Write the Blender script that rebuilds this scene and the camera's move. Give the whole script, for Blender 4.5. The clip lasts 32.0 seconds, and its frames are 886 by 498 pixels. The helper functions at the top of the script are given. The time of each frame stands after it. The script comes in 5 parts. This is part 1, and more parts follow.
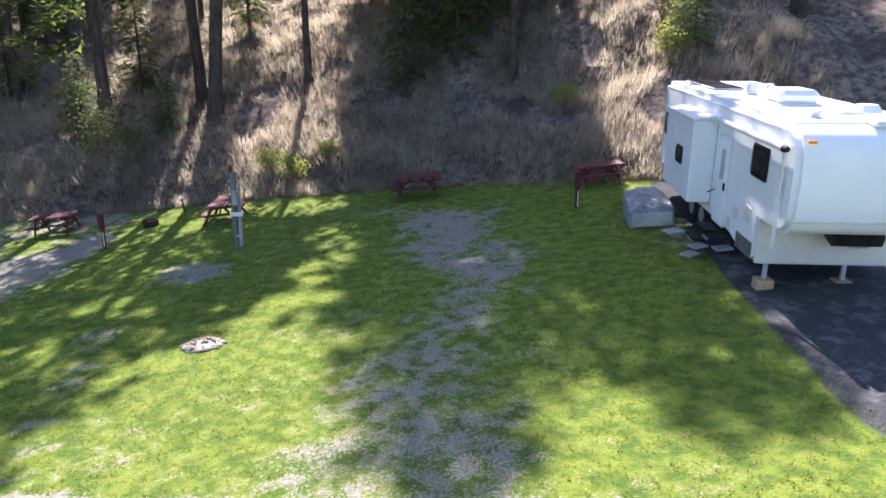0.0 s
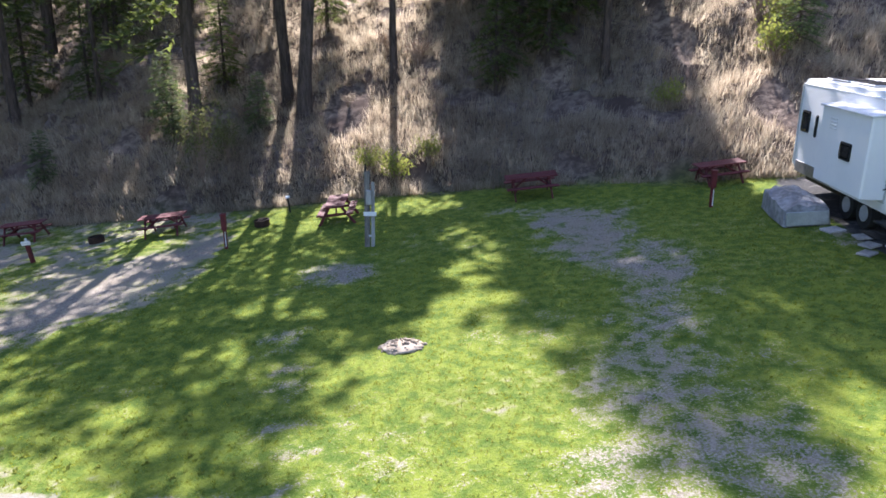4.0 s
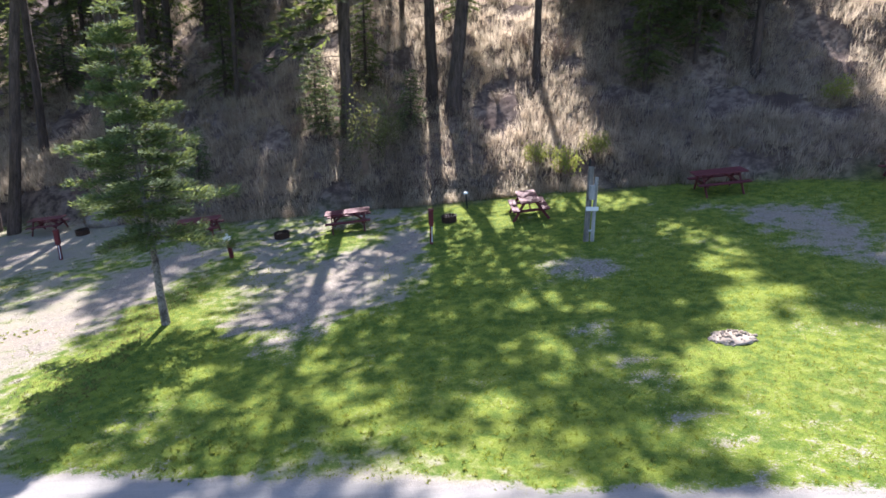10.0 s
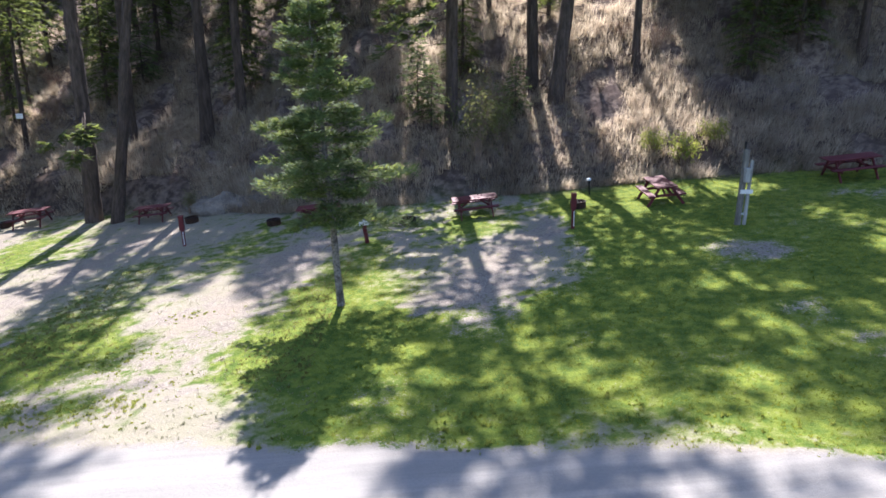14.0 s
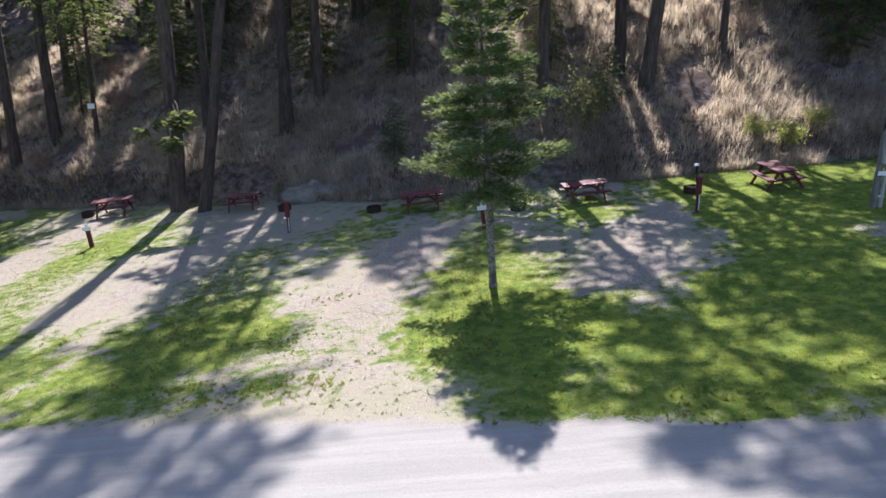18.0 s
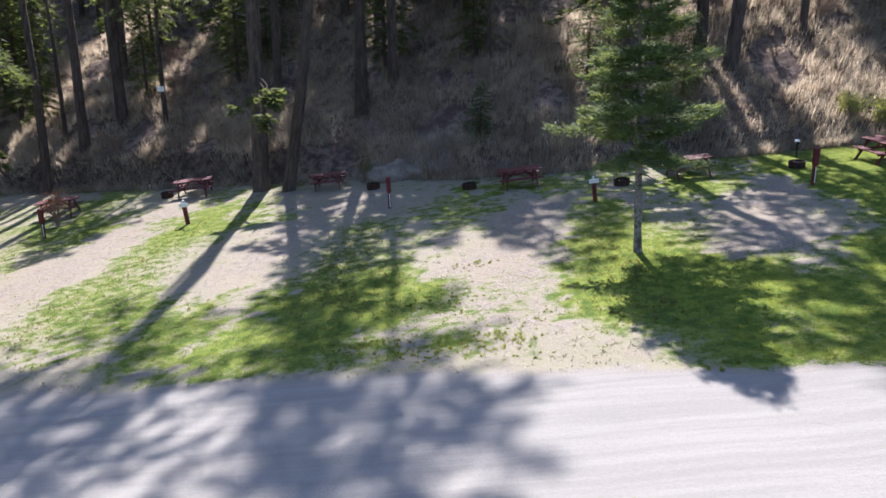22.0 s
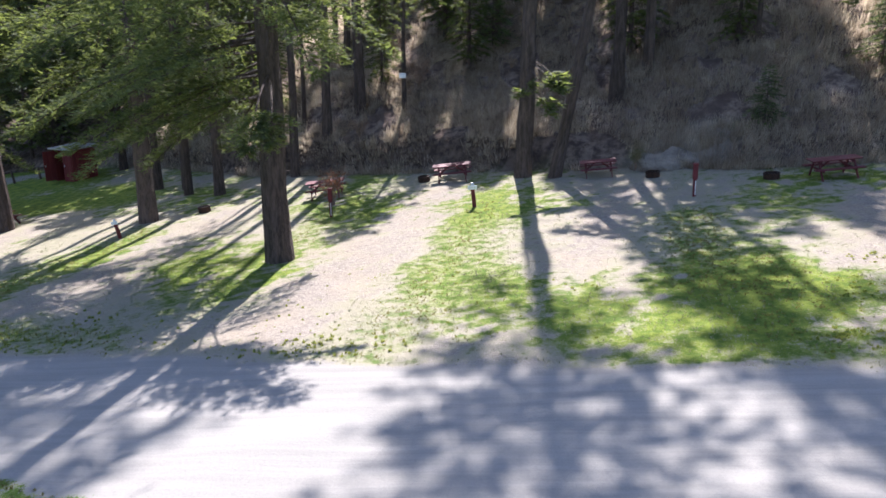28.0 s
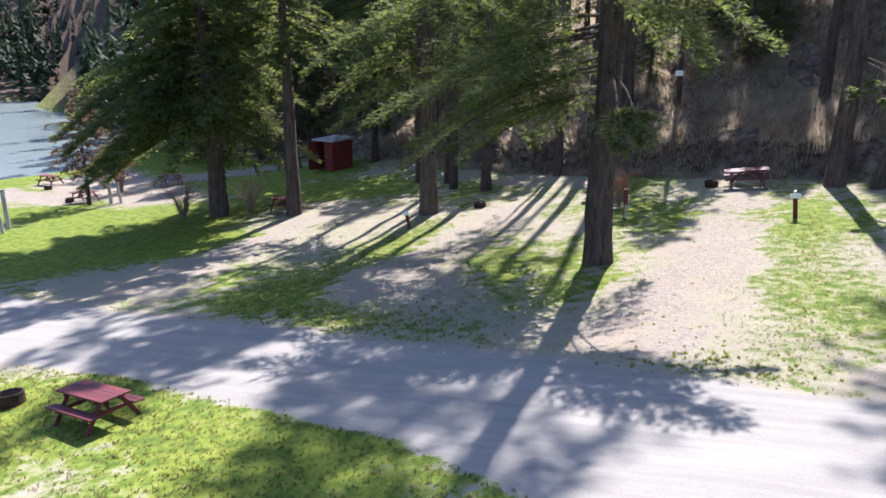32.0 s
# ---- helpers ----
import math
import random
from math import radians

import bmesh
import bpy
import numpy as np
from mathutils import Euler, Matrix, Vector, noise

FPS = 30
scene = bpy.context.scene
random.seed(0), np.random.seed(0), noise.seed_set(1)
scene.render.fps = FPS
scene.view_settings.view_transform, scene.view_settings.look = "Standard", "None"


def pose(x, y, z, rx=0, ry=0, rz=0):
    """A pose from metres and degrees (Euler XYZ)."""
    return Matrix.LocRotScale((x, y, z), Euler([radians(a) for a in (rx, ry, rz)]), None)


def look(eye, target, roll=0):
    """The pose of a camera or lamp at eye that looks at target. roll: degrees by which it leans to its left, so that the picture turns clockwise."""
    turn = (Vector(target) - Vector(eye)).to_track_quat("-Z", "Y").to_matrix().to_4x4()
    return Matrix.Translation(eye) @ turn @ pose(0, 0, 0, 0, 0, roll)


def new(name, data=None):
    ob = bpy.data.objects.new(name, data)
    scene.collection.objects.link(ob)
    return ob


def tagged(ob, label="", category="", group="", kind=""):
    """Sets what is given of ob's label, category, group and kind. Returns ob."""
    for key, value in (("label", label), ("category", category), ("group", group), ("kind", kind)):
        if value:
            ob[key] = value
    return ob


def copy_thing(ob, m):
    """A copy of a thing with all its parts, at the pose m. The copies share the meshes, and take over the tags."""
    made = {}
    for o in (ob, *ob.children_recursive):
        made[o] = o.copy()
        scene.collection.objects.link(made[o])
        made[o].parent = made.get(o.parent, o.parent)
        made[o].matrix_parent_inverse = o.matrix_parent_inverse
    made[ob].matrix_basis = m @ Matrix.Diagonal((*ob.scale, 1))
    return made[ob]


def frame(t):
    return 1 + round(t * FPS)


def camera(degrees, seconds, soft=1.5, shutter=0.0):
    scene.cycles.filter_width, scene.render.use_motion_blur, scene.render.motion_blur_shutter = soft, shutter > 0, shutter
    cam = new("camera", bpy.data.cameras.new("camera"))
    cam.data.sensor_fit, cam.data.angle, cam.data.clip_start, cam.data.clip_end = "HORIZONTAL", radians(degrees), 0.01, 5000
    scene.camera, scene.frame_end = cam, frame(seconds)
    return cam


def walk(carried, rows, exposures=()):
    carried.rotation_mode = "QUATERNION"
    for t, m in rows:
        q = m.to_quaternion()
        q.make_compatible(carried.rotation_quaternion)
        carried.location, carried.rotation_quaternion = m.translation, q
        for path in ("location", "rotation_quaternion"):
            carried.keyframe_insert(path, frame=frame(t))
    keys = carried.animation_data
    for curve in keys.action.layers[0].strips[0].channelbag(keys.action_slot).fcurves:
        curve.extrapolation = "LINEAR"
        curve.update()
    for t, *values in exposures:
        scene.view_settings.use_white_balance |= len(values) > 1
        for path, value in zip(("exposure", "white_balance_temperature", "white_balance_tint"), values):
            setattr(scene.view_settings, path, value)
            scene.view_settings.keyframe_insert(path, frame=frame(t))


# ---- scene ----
cam = camera(64.9, 32.0, soft=1.65)
METRES, EYE, TILT, LEAN, TURN = 33.0, 5.5, -15.0, 0.0, 0.0
ROWS = [
    (0.0, 0.0, 0.0, 0.0, 0.0, 0.0, -0.0),
    (0.5, -0.0154, 0.0009, 0.0001, -0.0, 0.01, -0.01),
    (1.0, -0.0305, 0.0018, 0.0003, -0.01, 0.01, 0.02),
    (1.5, -0.0457, 0.0028, 0.0004, -0.03, 0.02, 0.02),
    (2.0, -0.0604, 0.0036, 0.0004, -0.03, 0.02, 0.04),
    (2.5, -0.075, 0.0048, 0.0004, -0.05, 0.03, 0.03),
    (4.5, -0.1324, 0.0067, 0.0, -0.09, -0.03, 0.11),
    (5.0, -0.1476, 0.0069, 0.0002, -0.1, -0.03, 0.1),
    (5.5, -0.1634, 0.0069, 0.0005, -0.11, -0.03, 0.09),
    (6.0, -0.1794, 0.0071, 0.0009, -0.1, -0.04, 0.11),
    (6.5, -0.1961, 0.0066, 0.0008, -0.13, -0.03, 0.08),
    (7.0, -0.2124, 0.0062, 0.0007, -0.14, -0.03, 0.07),
    (7.5, -0.2287, 0.0055, 0.0005, -0.16, -0.04, 0.03),
    (8.0, -0.2446, 0.005, 0.0002, -0.14, -0.01, 0.09),
    (8.5, -0.2609, 0.004, 0.0003, -0.16, -0.06, 0.07),
    (9.0, -0.2775, 0.0038, -0.0002, -0.16, -0.03, 0.05),
    (9.5, -0.2938, 0.0043, -0.0019, -0.16, -0.02, 0.07),
    (10.0, -0.3106, 0.0039, -0.0043, -0.17, -0.01, 0.09),
    (10.5, -0.3278, 0.0035, -0.0071, -0.16, 0.01, 0.13),
    (11.0, -0.3452, 0.0041, -0.0095, -0.16, 0.02, 0.13),
    (11.5, -0.3625, 0.0048, -0.0115, -0.18, 0.02, 0.12),
    (12.0, -0.3793, 0.0057, -0.0131, -0.17, 0.02, 0.12),
    (12.5, -0.3956, 0.0068, -0.0142, -0.15, 0.01, 0.11),
    (13.0, -0.4116, 0.0076, -0.0153, -0.14, 0.02, 0.12),
    (13.5, -0.4272, 0.0076, -0.0169, -0.13, 0.01, 0.11),
    (14.0, -0.4421, 0.0077, -0.0191, -0.13, 0.03, 0.07),
    (14.5, -0.4565, 0.0076, -0.0213, -0.12, 0.06, 0.1),
    (16.5, -0.5119, 0.0125, -0.0283, -0.09, 0.07, 0.13),
    (17.0, -0.526, 0.0134, -0.0302, -0.09, 0.06, 0.13),
    (17.5, -0.5403, 0.0154, -0.0319, -0.09, 0.08, 0.12),
    (18.0, -0.5543, 0.0174, -0.0336, -0.09, 0.07, 0.13),
    (18.5, -0.568, 0.0185, -0.036, -0.09, 0.09, 0.12),
    (19.0, -0.5804, 0.0192, -0.0396, -0.08, 0.15, 0.14),
    (19.5, -0.5924, 0.0191, -0.0429, -0.08, 0.11, 0.14),
    (20.0, -0.6044, 0.0196, -0.0471, -0.08, 0.13, 0.13),
    (20.5, -0.6174, 0.02, -0.0508, -0.08, 0.12, 0.15),
    (21.0, -0.6311, 0.0198, -0.0541, -0.08, 0.13, 0.15),
    (21.5, -0.6449, 0.02, -0.0568, -0.09, 0.13, 0.14),
    (22.0, -0.6594, 0.0204, -0.059, -0.09, 0.11, 0.12),
    (22.5, -0.674, 0.0211, -0.0609, -0.1, 0.1, 0.12),
    (23.0, -0.6897, 0.0214, -0.0631, -0.11, 0.08, 0.12),
    (23.5, -0.7061, 0.0228, -0.0641, -0.11, 0.07, 0.12),
    (24.0, -0.723, 0.0234, -0.0648, -0.13, 0.07, 0.1),
    (24.5, -0.7401, 0.0244, -0.0653, -0.14, 0.04, 0.09),
    (26.5, -0.8085, 0.028, -0.072, 3.01, 0.06, -0.69),
    (27.0, -0.8253, 0.0285, -0.0733, 4.74, 0.03, -1.16),
    (27.5, -0.8419, 0.0284, -0.0746, 6.47, -0.02, -1.68),
    (28.0, -0.8581, 0.0278, -0.0756, 8.23, -0.08, -2.15),
    (28.5, -0.8747, 0.0275, -0.0769, 9.99, -0.13, -2.62),
    (29.0, -0.8914, 0.0265, -0.0777, 11.73, -0.25, -3.13),
    (29.5, -0.9078, 0.026, -0.0788, 13.5, -0.34, -3.58),
    (30.0, -0.9255, 0.0266, -0.0792, 15.26, -0.46, -4.06),
    (30.5, -0.9427, 0.0257, -0.0796, 17.03, -0.62, -4.52),
    (31.0, -0.9591, 0.0237, -0.0803, 18.78, -0.76, -4.97),
    (31.5, -0.9754, 0.0208, -0.0814, 20.53, -0.92, -5.45),
    (32.0, -0.9915, 0.0171, -0.083, 22.16, -1.07, -5.85),
]
walk(cam, [(t, pose(0, 0, EYE, TILT, LEAN, TURN) @ pose(METRES * x, METRES * y, METRES * z, 90 + pitch, roll, yaw)) for t, x, y, z, yaw, pitch, roll in ROWS],
     exposures=[(t, ev, 5700, 21.0) for t, ev in ((0.0, 1.72), (12.0, 1.77), (14.5, 1.68), (17.5, 1.44), (21.5, 1.38), (23.0, 1.5), (24.5, 1.62), (28.0, 1.68), (30.0, 1.58), (32.0, 1.6))])

# ---- light ----
SUN_EL, SUN_AZ = 47.0, -3.2        # degrees; azimuth from +y, minus to -x
world = bpy.data.worlds.new("world")
scene.world = world
world.use_nodes = True
wn = world.node_tree
sky = wn.nodes.new("ShaderNodeTexSky")
sky.sky_type, sky.sun_disc = 'NISHITA', False
sky.sun_elevation, sky.sun_rotation = radians(SUN_EL), radians(SUN_AZ)
wn.links.new(sky.outputs[0], wn.nodes["Background"].inputs[0])
wn.nodes["Background"].inputs[1].default_value = 0.089
sun = new("sun", bpy.data.lights.new("sun", "SUN"))
sun.data.energy, sun.data.angle, sun.data.color = 5.0, radians(0.6), (1.0, 0.92, 0.79)
sun_dir = Vector((math.sin(radians(SUN_AZ)) * math.cos(radians(SUN_EL)), math.cos(radians(SUN_AZ)) * math.cos(radians(SUN_EL)), math.sin(radians(SUN_EL))))
sun.matrix_basis = look(sun_dir * 60, (0, 0, 0))


# ---- materials ----
def material(name, rough=0.8, metal=0.0, spec=0.3):
    m = bpy.data.materials.new(name)
    m.use_nodes = True
    b = m.node_tree.nodes["Principled BSDF"]
    b.inputs["Roughness"].default_value, b.inputs["Metallic"].default_value = rough, metal
    b.inputs["Specular IOR Level"].default_value = spec
    return m, m.node_tree, b


def node(nt, kind, **inputs):
    n = nt.nodes.new(kind)
    for key, value in inputs.items():
        sock = n.inputs[int(key[1:])] if key[0] == "i" and key[1:].isdigit() else n.inputs[key.replace("_", " ")]
        if hasattr(value, "links") and hasattr(value, "is_output"):
            nt.links.new(value, sock)
        else:
            sock.default_value = value
    return n


def mix(nt, fac, a, b):
    n = nt.nodes.new("ShaderNodeMix")
    n.data_type = 'RGBA'
    for i, v in ((0, fac), (6, a), (7, b)):
        if hasattr(v, "is_output"):
            nt.links.new(v, n.inputs[i])
        else:
            n.inputs[i].default_value = (*v, 1) if isinstance(v, tuple) else v
    return n.outputs[2]


def ramp(nt, fac, lo, hi):
    n = node(nt, "ShaderNodeMapRange", i0=fac, i1=lo, i2=hi, i3=0.0, i4=1.0)
    n.interpolation_type = 'SMOOTHSTEP'
    return n.outputs[0]


def calc(nt, op, a, b=0.0):
    n = nt.nodes.new("ShaderNodeMath")
    n.operation = op
    for i, v in ((0, a), (1, b)):
        if hasattr(v, "is_output"):
            nt.links.new(v, n.inputs[i])
        else:
            n.inputs[i].default_value = v
    return n.outputs[0]


def where(nt, local=False):
    return nt.nodes.new("ShaderNodeTexCoord").outputs["Object"] if local else nt.nodes.new("ShaderNodeNewGeometry").outputs["Position"]


def grain(nt, vec, scale, detail=4.0, rough=0.6):
    return node(nt, "ShaderNodeTexNoise", Vector=vec, Scale=scale, Detail=detail, Roughness=rough).outputs[0]


def bump(nt, b, height, strength=0.5, distance=0.02):
    n = node(nt, "ShaderNodeBump", Height=height, Strength=strength, Distance=distance)
    nt.links.new(n.outputs[0], b.inputs["Normal"])


def simple(name, dark, light, scale=3.0, rough=0.7, metal=0.0, fine=25.0, bumps=0.3, dist=0.01, local=True, vary=0.0, spec=0.3, stretch=(1, 1, 1)):
    """A base colour that wanders between two shades, with finer grain and relief."""
    m, nt, b = material(name, rough, metal, spec)
    vec = where(nt, local)
    if stretch != (1, 1, 1):
        vec = node(nt, "ShaderNodeMapping", Vector=vec, Scale=stretch).outputs[0]
    big, small = grain(nt, vec, scale), grain(nt, vec, fine, 3.0)
    f = calc(nt, 'ADD', calc(nt, 'MULTIPLY', big, 0.65), calc(nt, 'MULTIPLY', small, 0.35))
    f = ramp(nt, f, 0.34, 0.66)
    col = mix(nt, f, dark, light)
    if vary:
        rnd = nt.nodes.new("ShaderNodeObjectInfo").outputs["Random"]
        h = node(nt, "ShaderNodeHueSaturation", Value=calc(nt, 'ADD', calc(nt, 'MULTIPLY', rnd, vary), 1 - vary / 2), Color=col)
        col = h.outputs[0]
    nt.links.new(col, b.inputs["Base Color"])
    if bumps:
        bump(nt, b, small, bumps, dist)
    return m


def ground_material():
    m, nt, b = material("ground_cover", 0.95, 0.0, 0.1)
    pos = where(nt)
    att = {k: node(nt, "ShaderNodeAttribute") for k in ("gravel", "hill", "tar", "dry", "road", "soil")}
    for k, n in att.items():
        n.attribute_name = k
    n1, n2, n3 = grain(nt, pos, 0.55, 5), grain(nt, pos, 3.2, 5, 0.65), grain(nt, pos, 24, 4, 0.7)
    grass = mix(nt, ramp(nt, n2, 0.36, 0.62), (0.066, 0.113, 0.015), (0.175, 0.215, 0.027))
    grass = mix(nt, calc(nt, 'MULTIPLY', ramp(nt, n3, 0.42, 0.7), 0.4), grass, (0.19, 0.215, 0.07))
    dryf = ramp(nt, calc(nt, 'ADD', calc(nt, 'ADD', att["dry"].outputs["Fac"], calc(nt, 'MULTIPLY', ramp(nt, att["gravel"].outputs["Fac"], 0.25, 0.5), 0.35)), calc(nt, 'MULTIPLY', calc(nt, 'SUBTRACT', n2, 0.5), 1.5)), 0.35, 0.8)
    grass = mix(nt, dryf, grass, (0.27, 0.25, 0.175))
    stone = mix(nt, ramp(nt, n3, 0.35, 0.66), (0.18, 0.155, 0.13), (0.36, 0.32, 0.265))
    n4 = grain(nt, pos, 8.5, 4, 0.75)
    stone = mix(nt, calc(nt, 'MULTIPLY', ramp(nt, n4, 0.5, 0.62), 0.55), stone, (0.13, 0.11, 0.085))
    stone = mix(nt, calc(nt, 'MULTIPLY', ramp(nt, n1, 0.4, 0.65), 0.5), stone, (0.29, 0.245, 0.18))
    streak = grain(nt, node(nt, "ShaderNodeMapping", Vector=pos, Rotation=(0, 0, 0.12), Scale=(0.16, 4.2, 1)).outputs[0], 1.0, 6, 0.68)
    lane = mix(nt, ramp(nt, streak, 0.35, 0.65), (0.242, 0.231, 0.207), (0.288, 0.275, 0.247))
    lane = mix(nt, calc(nt, 'MULTIPLY', ramp(nt, n3, 0.4, 0.7), 0.3), lane, (0.18, 0.175, 0.165))
    stone = mix(nt, att["road"].outputs["Fac"], stone, lane)
    g = calc(nt, 'ADD', att["gravel"].outputs["Fac"], calc(nt, 'MULTIPLY', calc(nt, 'SUBTRACT', n2, 0.5), 1.3))
    g = calc(nt, 'ADD', g, calc(nt, 'MULTIPLY', calc(nt, 'SUBTRACT', n3, 0.5), 1.7))
    col = mix(nt, ramp(nt, g, 0.36, 0.72), grass, stone)
    straw = mix(nt, ramp(nt, n2, 0.35, 0.65), (0.08, 0.058, 0.05), (0.26, 0.2, 0.155))
    straw = mix(nt, ramp(nt, n1, 0.45, 0.66), straw, (0.085, 0.06, 0.05))
    col = mix(nt, att["hill"].outputs["Fac"], col, straw)
    col = mix(nt, att["soil"].outputs["Fac"], col, mix(nt, ramp(nt, n2, 0.35, 0.65), (0.045, 0.033, 0.027), (0.13, 0.095, 0.07)))
    tar = mix(nt, ramp(nt, n3, 0.3, 0.7), (0.045, 0.045, 0.048), (0.085, 0.083, 0.08))
    tar = mix(nt, calc(nt, 'MULTIPLY', ramp(nt, grain(nt, pos, 1.7, 5, 0.7), 0.5, 0.66), 0.7), tar, (0.19, 0.18, 0.165))
    col = mix(nt, ramp(nt, calc(nt, 'ADD', att["tar"].outputs["Fac"], calc(nt, 'MULTIPLY', calc(nt, 'SUBTRACT', n2, 0.5), 0.6)), 0.4, 0.6), col, tar)
    nt.links.new(col, b.inputs["Base Color"])
    bump(nt, b, calc(nt, 'MULTIPLY', calc(nt, 'SUBTRACT', 1.0, calc(nt, 'MULTIPLY', att["road"].outputs["Fac"], 0.7)), calc(nt, 'ADD', n3, calc(nt, 'MULTIPLY', n2, calc(nt, 'ADD', calc(nt, 'MULTIPLY', att["hill"].outputs["Fac"], 2.0), 1.2)))), 0.7, 0.05)
    return m


def leaf_material(name, dark, light, trans=0.35, through_dark=None, through_light=None):
    """Light that comes through a blade is yellower than the light that it sends back."""
    m, nt, b = material(name, 0.75, 0.0, 0.15)
    isl = nt.nodes.new("ShaderNodeNewGeometry").outputs["Random Per Island"]
    n = grain(nt, where(nt), 0.8, 3)
    f = calc(nt, 'ADD', calc(nt, 'MULTIPLY', isl, 0.6), calc(nt, 'MULTIPLY', ramp(nt, n, 0.35, 0.65), 0.4))
    col = mix(nt, f, dark, light)
    nt.links.new(col, b.inputs["Base Color"])
    t = nt.nodes.new("ShaderNodeBsdfTranslucent")
    nt.links.new(mix(nt, f, through_dark or dark, through_light or light), t.inputs[0])
    mx = nt.nodes.new("ShaderNodeMixShader")
    mx.inputs[0].default_value = trans
    nt.links.new(b.outputs[0], mx.inputs[1])
    nt.links.new(t.outputs[0], mx.inputs[2])
    nt.links.new(mx.outputs[0], nt.nodes["Material Output"].inputs[0])
    return m


def lawn_material():
    """Green blades that turn to straw in patches."""
    m = leaf_material("lawn_grass", (0.055, 0.11, 0.022), (0.12, 0.185, 0.034), 0.5, (0.33, 0.36, 0.025), (0.42, 0.43, 0.05))
    nt = m.node_tree
    b = nt.nodes["Principled BSDF"]
    old = b.inputs["Base Color"].links[0].from_socket
    patch = ramp(nt, calc(nt, 'ADD', grain(nt, where(nt), 0.3, 4), calc(nt, 'MULTIPLY', grain(nt, where(nt), 2.2, 4), 0.6)), 0.68, 1.05)
    nt.links.new(mix(nt, calc(nt, 'MULTIPLY', patch, 0.5), old, (0.26, 0.27, 0.1)), b.inputs["Base Color"])
    for n in list(nt.nodes):
        if n.type == 'BSDF_TRANSLUCENT':
            nt.links.new(mix(nt, calc(nt, 'MULTIPLY', patch, 0.5), n.inputs[0].links[0].from_socket, (0.5, 0.49, 0.18)), n.inputs[0])
    return m


GROUND = ground_material()
BARK = simple("fir_bark", (0.045, 0.034, 0.028), (0.14, 0.102, 0.085), 2.6, 0.95, fine=11, bumps=1.0, dist=0.12, stretch=(3.4, 3.4, 0.6), vary=0.4)
NEEDLES = leaf_material("fir_needles", (0.045, 0.062, 0.03), (0.155, 0.175, 0.085), 0.48, (0.07, 0.1, 0.022), (0.33, 0.39, 0.09))
FAR_NEEDLES = leaf_material("far_needles", (0.014, 0.028, 0.016), (0.05, 0.075, 0.035), 0.2)
NEEDLES_BLUE = leaf_material("young_fir_needles", (0.032, 0.066, 0.028), (0.16, 0.215, 0.1), 0.34, (0.1, 0.14, 0.03), (0.4, 0.46, 0.13))
MIXED = leaf_material("half_dead_needles", (0.06, 0.05, 0.025), (0.2, 0.12, 0.06))
RUSSET = leaf_material("dead_needles", (0.16, 0.06, 0.03), (0.33, 0.15, 0.08))
STRAW = leaf_material("dry_grass", (0.15, 0.115, 0.095), (0.54, 0.46, 0.37), 0.66, (0.28, 0.21, 0.14), (0.78, 0.68, 0.5))
BLADES = lawn_material()
OLIVE = leaf_material("worn_grass", (0.1, 0.104, 0.03), (0.21, 0.19, 0.075), 0.5, (0.18, 0.165, 0.04), (0.36, 0.32, 0.11))
DRYLAWN = leaf_material("yellowed_grass", (0.2, 0.205, 0.1), (0.41, 0.385, 0.26), 0.4)
WEEDS = leaf_material("shrub_leaves", (0.1, 0.15, 0.03), (0.24, 0.28, 0.07), 0.45, (0.26, 0.3, 0.04), (0.5, 0.5, 0.12))
SAGE = leaf_material("olive_shrub_leaves", (0.05, 0.065, 0.02), (0.17, 0.18, 0.07), 0.4, (0.1, 0.11, 0.03), (0.3, 0.3, 0.11))
TWIGS = simple("bare_twigs", (0.16, 0.11, 0.08), (0.30, 0.22, 0.17), 4, 0.9, bumps=0)
REDWOOD = simple("red_stained_wood", (0.07, 0.013, 0.018), (0.145, 0.032, 0.036), 1.4, 0.6, fine=30, bumps=0.4, dist=0.004, stretch=(0.4, 4, 4), vary=0.16)
POSTRED = simple("red_painted_post", (0.075, 0.011, 0.014), (0.14, 0.022, 0.025), 3, 0.6, fine=30, vary=0.2)
GREYWOOD = simple("weathered_timber", (0.20, 0.19, 0.175), (0.42, 0.41, 0.39), 2, 0.9, fine=20, bumps=0.6, dist=0.006, stretch=(5, 5, 0.6))
DRIFTWOOD = simple("dark_driftwood", (0.1, 0.09, 0.08), (0.27, 0.25, 0.225), 2, 0.92, fine=20, bumps=0.6, dist=0.006, stretch=(5, 5, 0.6))
GALV = simple("galvanised_steel", (0.42, 0.45, 0.48), (0.62, 0.65, 0.68), 3, 0.45, 0.6, bumps=0.1)
RUST = simple("rusty_steel", (0.022, 0.015, 0.012), (0.07, 0.037, 0.024), 6, 0.85, 0.3, fine=30, bumps=0.4)
BLACKIRON = simple("black_steel", (0.012, 0.012, 0.013), (0.035, 0.034, 0.033), 5, 0.6, 0.4)
WHITE = simple("white_enamel", (0.66, 0.67, 0.68), (0.80, 0.80, 0.79), 1.2, 0.35, fine=6, bumps=0.05, spec=0.5)
RVWHITE = simple("white_trailer_skin", (0.84, 0.85, 0.86), (0.9, 0.9, 0.9), 0.7, 0.3, fine=3, bumps=0.04, spec=0.5)
RVCREAM = simple("cream_trailer_skirt", (0.62, 0.60, 0.54), (0.72, 0.70, 0.63), 0.8, 0.4, fine=4, bumps=0.05, spec=0.5)
RVROOF = simple("white_rubber_roof", (0.60, 0.61, 0.62), (0.78, 0.78, 0.77), 0.9, 0.7, fine=8, bumps=0.1)
